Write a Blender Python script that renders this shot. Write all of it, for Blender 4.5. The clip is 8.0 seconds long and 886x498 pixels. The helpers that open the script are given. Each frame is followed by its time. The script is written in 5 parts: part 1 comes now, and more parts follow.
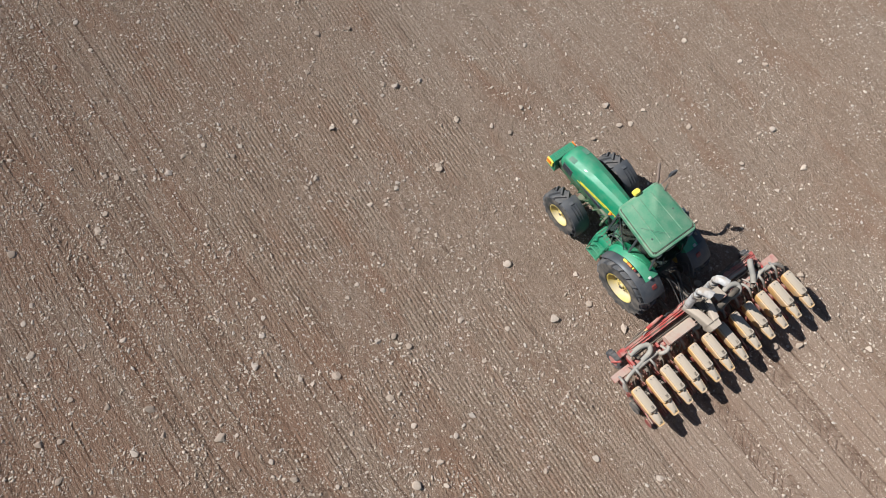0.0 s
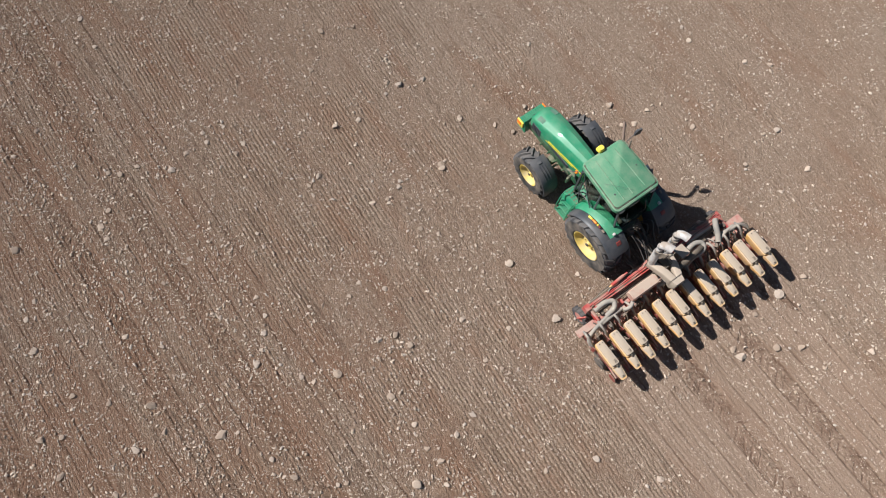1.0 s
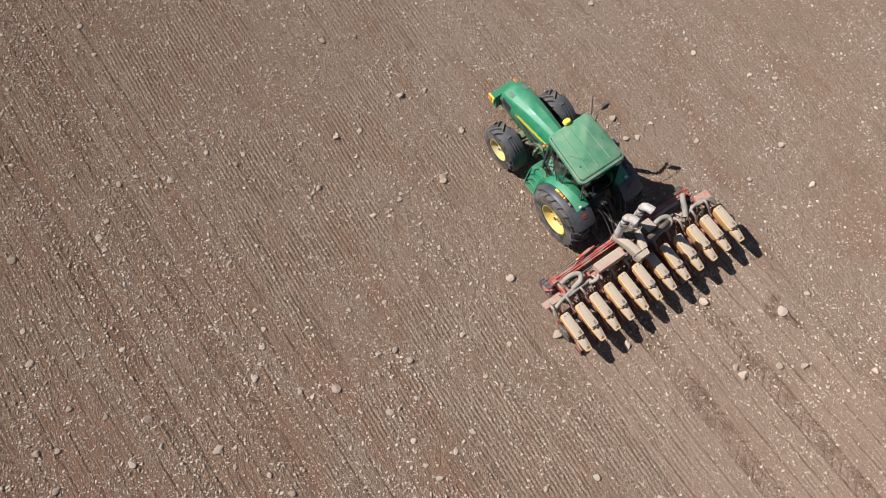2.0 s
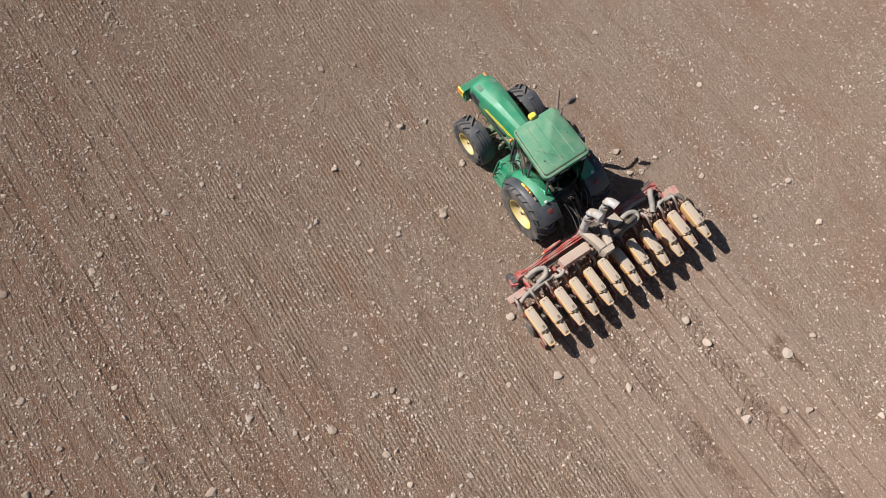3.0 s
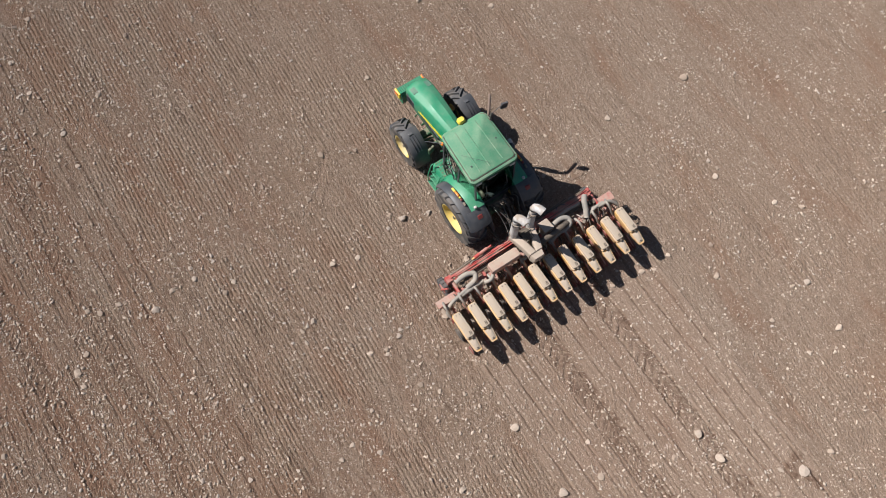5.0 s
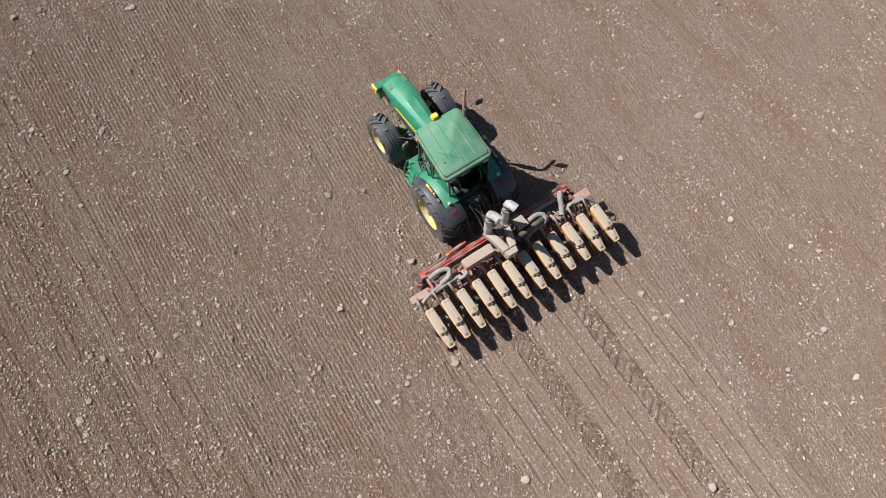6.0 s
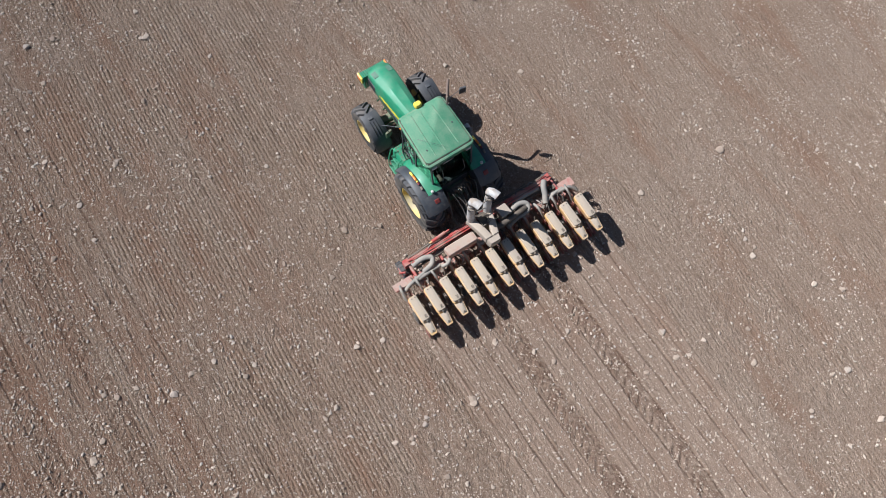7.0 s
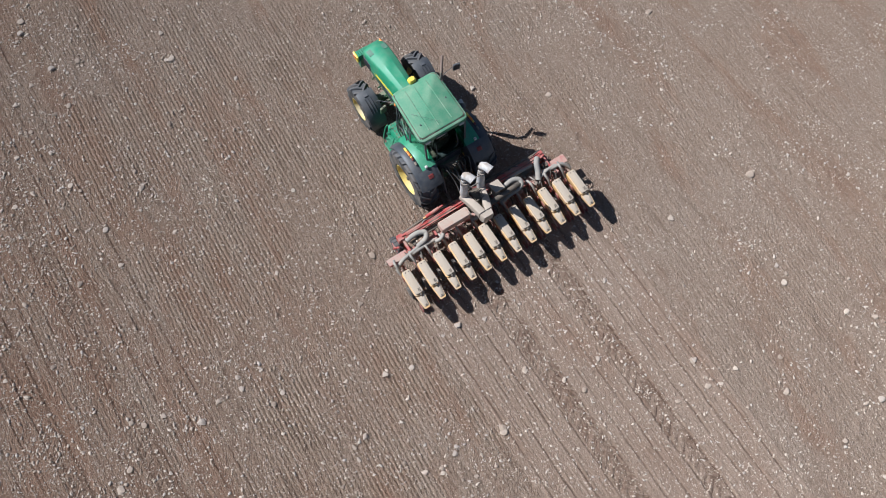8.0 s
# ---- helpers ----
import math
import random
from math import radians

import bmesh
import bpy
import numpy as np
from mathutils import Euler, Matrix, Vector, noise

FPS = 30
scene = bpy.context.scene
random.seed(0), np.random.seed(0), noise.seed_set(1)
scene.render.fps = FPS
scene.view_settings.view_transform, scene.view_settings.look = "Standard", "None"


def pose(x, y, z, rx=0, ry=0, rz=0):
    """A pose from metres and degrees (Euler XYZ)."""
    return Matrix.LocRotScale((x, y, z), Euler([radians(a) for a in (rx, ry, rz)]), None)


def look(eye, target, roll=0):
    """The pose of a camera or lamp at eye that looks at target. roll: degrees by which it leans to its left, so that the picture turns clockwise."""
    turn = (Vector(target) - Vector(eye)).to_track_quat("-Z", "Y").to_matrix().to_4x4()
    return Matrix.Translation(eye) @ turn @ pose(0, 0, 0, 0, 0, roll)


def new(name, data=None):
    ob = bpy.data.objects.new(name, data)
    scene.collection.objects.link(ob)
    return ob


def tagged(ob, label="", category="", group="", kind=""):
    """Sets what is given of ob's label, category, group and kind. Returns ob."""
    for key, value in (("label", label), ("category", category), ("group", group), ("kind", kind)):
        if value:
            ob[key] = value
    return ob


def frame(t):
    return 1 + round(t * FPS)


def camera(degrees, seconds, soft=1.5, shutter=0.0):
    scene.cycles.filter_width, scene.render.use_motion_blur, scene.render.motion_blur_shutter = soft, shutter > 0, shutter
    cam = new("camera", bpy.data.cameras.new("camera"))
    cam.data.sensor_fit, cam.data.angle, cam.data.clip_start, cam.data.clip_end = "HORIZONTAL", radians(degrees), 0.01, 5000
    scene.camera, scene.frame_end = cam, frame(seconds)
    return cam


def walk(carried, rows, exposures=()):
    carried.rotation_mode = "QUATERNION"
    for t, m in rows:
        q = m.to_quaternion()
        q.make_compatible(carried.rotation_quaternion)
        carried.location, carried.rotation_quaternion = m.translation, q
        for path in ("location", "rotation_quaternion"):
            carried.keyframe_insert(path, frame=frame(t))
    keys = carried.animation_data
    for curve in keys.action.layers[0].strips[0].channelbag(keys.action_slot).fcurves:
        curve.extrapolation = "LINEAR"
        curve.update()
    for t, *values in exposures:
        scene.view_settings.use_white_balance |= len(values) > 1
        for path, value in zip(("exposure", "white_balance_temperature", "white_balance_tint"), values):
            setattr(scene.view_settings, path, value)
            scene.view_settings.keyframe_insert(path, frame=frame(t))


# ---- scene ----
# World: x is the tractor's way over the field, y its left side, metres, ground at z = 0.
cam = camera(58.0, 8.0, soft=0.8)
walk(cam, [
    (0.0, pose(-1.789, 9.117, 21.927, 19.251, -1.267, -126.834)),
    (0.5, pose(-1.794, 9.095, 21.925, 19.149, -1.213, -126.560)),
    (1.0, pose(-1.781, 9.025, 21.944, 19.010, -1.098, -126.335)),
    (1.5, pose(-1.644, 8.940, 21.925, 18.926, -1.161, -126.130)),
    (3.0, pose(-0.361, 7.936, 21.889, 18.426, -1.284, -125.355)),
    (3.5, pose(0.337, 7.414, 21.909, 18.148, -1.291, -125.155)),
    (4.0, pose(0.968, 6.953, 21.913, 18.069, -1.286, -124.908)),
    (4.5, pose(1.623, 6.547, 21.884, 18.041, -1.410, -124.742)),
    (6.0, pose(3.655, 5.489, 21.858, 17.523, -1.461, -124.158)),
    (6.5, pose(4.225, 5.348, 21.821, 17.621, -1.457, -124.065)),
    (7.0, pose(4.797, 5.228, 21.865, 17.481, -1.330, -123.879)),
    (7.5, pose(5.310, 5.315, 21.887, 17.531, -1.340, -123.779)),
    (8.0, pose(5.794, 5.466, 21.865, 17.643, -1.226, -123.671)),
], exposures=[(0.0, 0.55, 5950, 7.0), (1.5, 0.55, 6300, 11.0), (4.5, 0.53, 6300, 11.5), (8.0, 0.55, 5600, 8.5)])

# ---- light: clear midday sun and sky ----
SUN_DIR = Vector((0.74, 0.665, 1.0)).normalized()          # from the ground to the sun
sky_world = bpy.data.worlds.new("sky")
scene.world = sky_world
sky_world.use_nodes = True
wt = sky_world.node_tree
sky_tex = wt.nodes.new("ShaderNodeTexSky")
sky_tex.sky_type = "NISHITA"
sky_tex.sun_disc = False
sky_tex.sun_elevation = math.asin(SUN_DIR.z)
sky_tex.sun_rotation = math.atan2(SUN_DIR.x, SUN_DIR.y)
wt.links.new(sky_tex.outputs[0], wt.nodes["Background"].inputs[0])
wt.nodes["Background"].inputs[1].default_value = 0.042
sun_lamp = bpy.data.lights.new("sun", "SUN")
sun_lamp.energy, sun_lamp.angle, sun_lamp.color = 5.0, radians(0.55), (1.0, 0.95, 0.88)
new("sun", sun_lamp).matrix_world = look(SUN_DIR * 60, (0, 0, 0))


# ---- materials ----
def node_kit(name):
    m = bpy.data.materials.new(name)
    m.use_nodes = True
    nt = m.node_tree
    return m, nt, nt.nodes["Principled BSDF"], nt.nodes.new("ShaderNodeTexCoord").outputs["Object"]


def noise_tex(nt, vec, scale, detail=3.0, rough=0.55):
    n = nt.nodes.new("ShaderNodeTexNoise")
    n.inputs["Scale"].default_value, n.inputs["Detail"].default_value, n.inputs["Roughness"].default_value = scale, detail, rough
    nt.links.new(vec, n.inputs["Vector"])
    return n.outputs["Fac"]


def remap(nt, value, a, b, c=0.0, d=1.0):
    r = nt.nodes.new("ShaderNodeMapRange")
    for slot, v in zip(("From Min", "From Max", "To Min", "To Max"), (a, b, c, d)):
        r.inputs[slot].default_value = v
    nt.links.new(value, r.inputs["Value"])
    return r.outputs[0]


def mix_col(nt, fac, a, b, blend="MIX"):
    n = nt.nodes.new("ShaderNodeMix")
    n.data_type, n.blend_type = "RGBA", blend
    for slot, v in ((0, fac), (6, a), (7, b)):
        if isinstance(v, (int, float)):
            n.inputs[slot].default_value = v
        elif isinstance(v, tuple):
            n.inputs[slot].default_value = (*v, 1.0)
        else:
            nt.links.new(v, n.inputs[slot])
    return n.outputs[2]


def maths(nt, op, a, b=0.0):
    n = nt.nodes.new("ShaderNodeMath")
    n.operation = op
    for slot, v in ((0, a), (1, b)):
        if isinstance(v, (int, float)):
            n.inputs[slot].default_value = v
        else:
            nt.links.new(v, n.inputs[slot])
    return n.outputs[0]


def bump(nt, bsdf, height, strength, distance):
    b = nt.nodes.new("ShaderNodeBump")
    b.inputs["Strength"].default_value, b.inputs["Distance"].default_value = strength, distance
    nt.links.new(height, b.inputs["Height"])
    nt.links.new(b.outputs[0], bsdf.inputs["Normal"])


DUST = (0.36, 0.28, 0.205)


def paint(name, base, rough=0.45, metal=0.0, dust=0.25, settle=0.3, grain=22.0, relief=0.0, dust_col=DUST, coat=0.0):
    """Painted, rubber or plastic surface with field dust in blotches, more of it on faces that look up."""
    m, nt, b, vec = node_kit(name)
    blot = noise_tex(nt, vec, 3.1, 4.0)
    fine = noise_tex(nt, vec, grain, 3.0, 0.65)
    col = mix_col(nt, remap(nt, fine, 0.25, 0.75, 0.0, 0.35), base, tuple(c * 0.72 for c in base))
    up = nt.nodes.new("ShaderNodeSeparateXYZ")
    geo = nt.nodes.new("ShaderNodeNewGeometry")
    nt.links.new(geo.outputs["Normal"], up.inputs[0])
    top = remap(nt, up.outputs[2], 0.2, 0.95, 0.0, settle)
    amount = maths(nt, "ADD", remap(nt, blot, 0.38, 0.68, 0.0, dust), maths(nt, "MULTIPLY", top, remap(nt, fine, 0.3, 0.65, 0.45, 1.0)))
    nt.links.new(mix_col(nt, maths(nt, "MINIMUM", amount, 0.95), col, dust_col), b.inputs["Base Color"])
    nt.links.new(maths(nt, "ADD", remap(nt, amount, 0.0, 0.8, rough, 0.9), maths(nt, "MULTIPLY", fine, 0.08)), b.inputs["Roughness"])
    b.inputs["Metallic"].default_value = metal
    b.inputs["Coat Weight"].default_value = coat
    if relief:
        bump(nt, b, fine, 0.6, relief)
    return m


OLD_PASSES = (11.75, 17.85)          # middles of the passes sown before
PASS = -0.17                         # middle of the pass of the clip
TRACK_SHIFT = -0.04                  # its wheel tracks lie a little beside the middle of its rows


def soil_material(name):
    m, nt, b, vec = node_kit(name)
    sep = nt.nodes.new("ShaderNodeSeparateXYZ")
    nt.links.new(vec, sep.inputs[0])
    patch = noise_tex(nt, vec, 0.16, 4.0, 0.6)
    med = noise_tex(nt, vec, 1.3, 5.0, 0.6)
    clod = noise_tex(nt, vec, 11.0, 4.0, 0.65)
    grain = noise_tex(nt, vec, 44.0, 3.0, 0.7)
    lump = noise_tex(nt, vec, 26.0, 3.0, 0.6)
    # paler towards -y: sunlight's backscatter painted into the colour, over random patches
    lit_tone = maths(nt, "ADD", remap(nt, sep.outputs[1], 10.5, 0.5, -0.09, 0.12), patch)
    calm = maths(nt, "MULTIPLY", remap(nt, sep.outputs[1], 4.0, -5.0, 1.0, 0.66), remap(nt, sep.outputs[1], 3.0, 13.0, 1.0, 1.4))
    col = mix_col(nt, remap(nt, lit_tone, 0.36, 0.72), (0.232, 0.149, 0.101), (0.268, 0.200, 0.153))
    col = mix_col(nt, remap(nt, med, 0.35, 0.7, 0.0, 0.55), col, (0.240, 0.165, 0.118))
    col = mix_col(nt, maths(nt, "MULTIPLY", remap(nt, clod, 0.50, 0.60, 0.0, 0.62), calm), col, (0.118, 0.077, 0.053))
    col = mix_col(nt, remap(nt, lump, 0.52, 0.60, 0.0, 0.65), col, (0.375, 0.290, 0.222))
    col = mix_col(nt, remap(nt, grain, 0.54, 0.66, 0.0, 0.7), col, (0.420, 0.335, 0.262))
    stretch = nt.nodes.new("ShaderNodeMapping")
    stretch.inputs["Rotation"].default_value = (0, 0, radians(4))
    stretch.inputs["Scale"].default_value = (0.10, 1.0, 1.0)
    nt.links.new(vec, stretch.inputs["Vector"])
    streak = noise_tex(nt, stretch.outputs[0], 9.0, 4.0, 0.65)
    col = mix_col(nt, maths(nt, "MULTIPLY", remap(nt, streak, 0.49, 0.66, 0.0, 0.6), calm), col, (0.165, 0.108, 0.074))
    broad = noise_tex(nt, stretch.outputs[0], 1.9, 4.0, 0.7)
    col = mix_col(nt, maths(nt, "MULTIPLY", remap(nt, broad, 0.56, 0.70, 0.0, 0.55), calm), col, (0.125, 0.083, 0.058))
    bands = nt.nodes.new("ShaderNodeMapping")
    bands.inputs["Rotation"].default_value = (0, 0, radians(2))
    bands.inputs["Scale"].default_value = (0.22, 1.0, 1.0)
    nt.links.new(vec, bands.inputs["Vector"])
    rust = noise_tex(nt, bands.outputs[0], 0.9, 5.0, 0.65)
    rusty = maths(nt, "ADD", rust, remap(nt, sep.outputs[1], 3.0, 14.0, -0.08, 0.06))
    col = mix_col(nt, remap(nt, rusty, 0.43, 0.62, 0.0, 0.80), col, (0.228, 0.134, 0.088))
    flat = nt.nodes.new("ShaderNodeAttribute")
    flat.attribute_name = "pressed"
    col = mix_col(nt, maths(nt, "MULTIPLY", flat.outputs["Fac"], remap(nt, med, 0.25, 0.7, 0.2, 0.6)), col, (0.270, 0.193, 0.146))
    turned = nt.nodes.new("ShaderNodeAttribute")
    turned.attribute_name = "turned"
    fresh = maths(nt, "MULTIPLY", turned.outputs["Fac"], remap(nt, clod, 0.3, 0.60, 0.35, 1.0))
    # crisp tread bars and slot lines of this pass (where the soil is pressed) and of the older ones
    wander = maths(nt, "MULTIPLY", maths(nt, "SUBTRACT", med, 0.5), 0.16)
    yy = maths(nt, "ADD", sep.outputs[1], wander)
    xx = maths(nt, "ADD", sep.outputs[0], maths(nt, "MULTIPLY", clod, 0.20))
    marks = 0.0
    for middle in (PASS, *OLD_PASSES):
        side = maths(nt, "SUBTRACT", yy, middle)
        away = maths(nt, "ABSOLUTE", side)
        e = maths(nt, "SUBTRACT", maths(nt, "ABSOLUTE", maths(nt, "SUBTRACT", side, TRACK_SHIFT if middle == PASS else 0.0)), 0.96)
        bar = maths(nt, "DIVIDE", maths(nt, "ADD", xx, maths(nt, "MULTIPLY", maths(nt, "ABSOLUTE", e), 0.85)), 0.30)
        bar = maths(nt, "ADD", bar, maths(nt, "MULTIPLY", maths(nt, "GREATER_THAN", e, 0.0), 0.5))
        bar = maths(nt, "ABSOLUTE", maths(nt, "SUBTRACT", maths(nt, "FLOORED_MODULO", bar, 1.0), 0.5))
        bar = maths(nt, "MULTIPLY", remap(nt, bar, 0.34, 0.42), remap(nt, maths(nt, "ABSOLUTE", e), 0.32, 0.27))
        bar = maths(nt, "MULTIPLY", bar, remap(nt, med, 0.38, 0.58, 0.30, 1.0))
        slot = maths(nt, "ABSOLUTE", maths(nt, "SUBTRACT", maths(nt, "FLOORED_MODULO", side, 0.5), 0.25))
        slot = maths(nt, "MULTIPLY", remap(nt, slot, 0.048, 0.010), remap(nt, streak, 0.40, 0.58, 0.12, 0.85))
        both = maths(nt, "MULTIPLY", maths(nt, "MAXIMUM", bar, slot), remap(nt, away, 3.1, 2.95))
        if middle == PASS:
            both = maths(nt, "MULTIPLY", both, flat.outputs["Fac"])
        marks = maths(nt, "MAXIMUM", both, marks)
    fresh = maths(nt, "MAXIMUM", fresh, maths(nt, "MULTIPLY", marks, remap(nt, clod, 0.35, 0.65, 1.0, 0.45)))
    col = mix_col(nt, maths(nt, "MULTIPLY", fresh, 0.85), col, (0.116, 0.067, 0.044))
    speck = 0.0
    for scale, least, most in ((21.0, 0.35, 0.42), (11.0, 0.72, 0.40)):
        vor = nt.nodes.new("ShaderNodeTexVoronoi")
        vor.inputs["Scale"].default_value = scale
        nt.links.new(vec, vor.inputs["Vector"])
        pick = nt.nodes.new("ShaderNodeSeparateColor")
        nt.links.new(vor.outputs["Color"], pick.inputs[0])
        size = remap(nt, pick.outputs[0], least, 1.0, 0.0, most)
        spot = maths(nt, "LESS_THAN", vor.outputs["Distance"], size)
        tone = mix_col(nt, pick.outputs[1], (0.30, 0.23, 0.18), (0.54, 0.435, 0.345))
        col = mix_col(nt, maths(nt, "MULTIPLY", spot, remap(nt, med, 0.3, 0.6, 0.45, 0.95)), col, tone)
        speck = maths(nt, "MAXIMUM", spot, speck)
    nt.links.new(col, b.inputs["Base Color"])
    b.inputs["Roughness"].default_value = 0.95
    b.inputs["Diffuse Roughness"].default_value = 1.0
    b.inputs["Specular IOR Level"].default_value = 0.15
    h = maths(nt, "ADD", maths(nt, "MULTIPLY", clod, 0.9), maths(nt, "MULTIPLY", grain, 0.30))
    h = maths(nt, "ADD", h, maths(nt, "MULTIPLY", lump, 0.75))
    h = maths(nt, "ADD", h, maths(nt, "MULTIPLY", speck, 0.16))
    h = maths(nt, "MULTIPLY", h, remap(nt, flat.outputs["Fac"], 0.0, 1.0, 1.0, 0.55))
    h = maths(nt, "ADD", h, maths(nt, "MULTIPLY", maths(nt, "MULTIPLY", streak, calm), 0.45))
    h = maths(nt, "SUBTRACT", h, maths(nt, "MULTIPLY", marks, 0.27))
    bump(nt, b, h, 1.0, 0.10)
    return m


def stone_material(name, per_object):
    m, nt, b, vec = node_kit(name)
    if per_object:
        rnd = nt.nodes.new("ShaderNodeObjectInfo").outputs["Random"]
    else:
        rnd = nt.nodes.new("ShaderNodeNewGeometry").outputs["Random Per Island"]
    ramp = nt.nodes.new("ShaderNodeValToRGB")
    ramp.color_ramp.elements[0].color = (0.28, 0.215, 0.165, 1)
    ramp.color_ramp.elements[1].color = (0.60, 0.49, 0.395, 1)
    for pos, c in ((0.2, (0.39, 0.305, 0.235, 1)), (0.5, (0.48, 0.39, 0.31, 1)), (0.7, (0.46, 0.395, 0.34, 1)), (0.88, (0.58, 0.48, 0.39, 1))):
        ramp.color_ramp.elements.new(pos).color = c
    nt.links.new(rnd, ramp.inputs[0])
    spots = noise_tex(nt, vec, 16.0, 4.0, 0.65)
    col = mix_col(nt, remap(nt, spots, 0.50, 0.74, 0.0, 0.35), ramp.outputs[0], (0.28, 0.21, 0.155))
    if per_object:          # the large ones are dulled by caked soil
        col = mix_col(nt, remap(nt, noise_tex(nt, vec, 2.3, 4.0), 0.35, 0.65, 0.25, 0.60), col, (0.33, 0.255, 0.20))
    nt.links.new(col, b.inputs["Base Color"])
    b.inputs["Roughness"].default_value = 0.85
    b.inputs["Diffuse Roughness"].default_value = 0.8
    b.inputs["Specular IOR Level"].default_value = 0.25
    bump(nt, b, spots, 0.35, 0.008)
    return m


SOIL = soil_material("stony_soil")
STONE = stone_material("field_stone", True)
PEBBLE = stone_material("pebbles", False)
GREEN = paint("green_paint", (0.008, 0.225, 0.110), 0.38, dust=0.22, settle=0.13, coat=0.2, dust_col=(0.24, 0.31, 0.22))
ROOF_GREEN = paint("dusty_green_roof", (0.018, 0.205, 0.100), 0.5, dust=0.26, settle=0.27, grain=30.0, dust_col=(0.31, 0.37, 0.26))
DARK_GREEN = paint("dark_green_castings", (0.008, 0.085, 0.035), 0.5, dust=0.35, settle=0.3)
YELLOW = paint("yellow_rim_paint", (0.62, 0.46, 0.09), 0.5, dust=0.9, settle=0.25, dust_col=(0.46, 0.39, 0.26))
STRIPE = paint("yellow_stripe", (0.75, 0.62, 0.03), 0.4, dust=0.1, settle=0.05)
BLACK = paint("black_plastic", (0.040, 0.046, 0.056), 0.42, dust=0.22, settle=0.08, dust_col=(0.21, 0.185, 0.165))
RUBBER = paint("dusty_rubber", (0.050, 0.052, 0.058), 0.7, dust=0.42, settle=0.14, relief=0.004, dust_col=(0.21, 0.18, 0.155))
SIDEWALL = paint("dusty_sidewall", (0.03, 0.03, 0.03), 0.8, dust=0.7, settle=0.1, dust_col=(0.24, 0.20, 0.165))
STEEL = paint("dusty_steel", (0.16, 0.15, 0.14), 0.55, 0.4, dust=0.5, settle=0.35)
IRON = paint("dark_iron", (0.035, 0.033, 0.032), 0.6, 0.3, dust=0.4, settle=0.25)
RED = paint("red_frame_paint", (0.42, 0.028, 0.026), 0.45, dust=0.85, settle=0.22, dust_col=(0.36, 0.235, 0.19), grain=11.0)
RED_DUSTY = paint("dust_covered_red", (0.40, 0.07, 0.055), 0.6, dust=0.7, settle=0.62, dust_col=(0.41, 0.30, 0.245))
HOPPER = paint("yellow_hopper_plastic", (0.70, 0.40, 0.13), 0.5, dust=0.75, settle=0.42, dust_col=(0.52, 0.40, 0.28), relief=0.004)
LID = paint("dust_covered_lid", (0.45, 0.35, 0.24), 0.75, dust=0.6, settle=0.75, dust_col=(0.395, 0.325, 0.255), relief=0.004)
BOX_DUST = paint("dust_covered_box", (0.42, 0.21, 0.16), 0.75, dust=0.85, settle=0.72, dust_col=(0.41, 0.325, 0.26), grain=9.0)
FUNNEL = paint("pale_dusty_funnel", (0.36, 0.30, 0.235), 0.75, dust=0.6, settle=0.6, dust_col=(0.40, 0.325, 0.26), relief=0.004)
RUST_IRON = paint("dusty_red_iron", (0.20, 0.034, 0.026), 0.6, dust=0.5, settle=0.45, dust_col=(0.33, 0.215, 0.165))
HOSE = paint("dusty_grey_hose", (0.20, 0.19, 0.175), 0.7, dust=0.6, settle=0.45, dust_col=(0.38, 0.33, 0.27), grain=40)
DUCT = paint("bare_aluminium_duct", (0.56, 0.55, 0.54), 0.5, 0.2, dust=1.1, settle=0.30, grain=14, relief=0.012, dust_col=(0.33, 0.27, 0.22))
AMBER = paint("amber_lens", (0.85, 0.22, 0.01), 0.25, dust=0.1, settle=0.05)
BEACON = paint("yellow_beacon_lens", (0.85, 0.66, 0.08), 0.3, dust=0.12, settle=0.1)
RED_LENS = paint("red_lens", (0.17, 0.008, 0.010), 0.35, dust=0.1, settle=0.05)
WHITE = paint("pale_lens", (0.50, 0.50, 0.49), 0.3, dust=0.3, settle=0.15)
VENT = paint("vent_mesh", (0.045, 0.15, 0.095), 0.6, dust=0.35, settle=0.20, grain=120, relief=0.003, dust_col=(0.22, 0.26, 0.21))
INK = paint("black_print", (0.03, 0.028, 0.026), 0.7, dust=0.35, settle=0.2)
SEAT = paint("dark_seat_cloth", (0.03, 0.032, 0.035), 0.9, dust=0.1, settle=0.1, relief=0.003)


def glass_material():
    m, nt, b, vec = node_kit("tinted_cab_glass")
    b.inputs["Base Color"].default_value = (0.40, 0.52, 0.47, 1)
    b.inputs["Transmission Weight"].default_value = 1.0
    b.inputs["IOR"].default_value = 1.06
    nt.links.new(remap(nt, noise_tex(nt, vec, 5.0), 0.35, 0.7, 0.02, 0.18), b.inputs["Roughness"])
    return m


EDGE_DUST = paint("dust_on_green", (0.030, 0.215, 0.110), 0.7, dust=0.42, settle=0.30, grain=35.0, dust_col=(0.31, 0.345, 0.25))
PIPE = paint("dusty_brown_pipe", (0.17, 0.12, 0.095), 0.7, dust=0.6, settle=0.2, dust_col=(0.33, 0.25, 0.20))
GLASS = glass_material()


# ---- mesh helpers ----
def part(name, bm, material, parent=None, label="", smooth=False):
    bmesh.ops.recalc_face_normals(bm, faces=bm.faces)
    me = bpy.data.meshes.new(name)
    bm.to_mesh(me)
    bm.free()
    me.materials.append(material)
    if smooth:
        me.polygons.foreach_set("use_smooth", [True] * len(me.polygons))
        me.set_sharp_from_angle(angle=radians(38))
    ob = new(name, me)
    ob.parent = parent
    return tagged(ob, label)


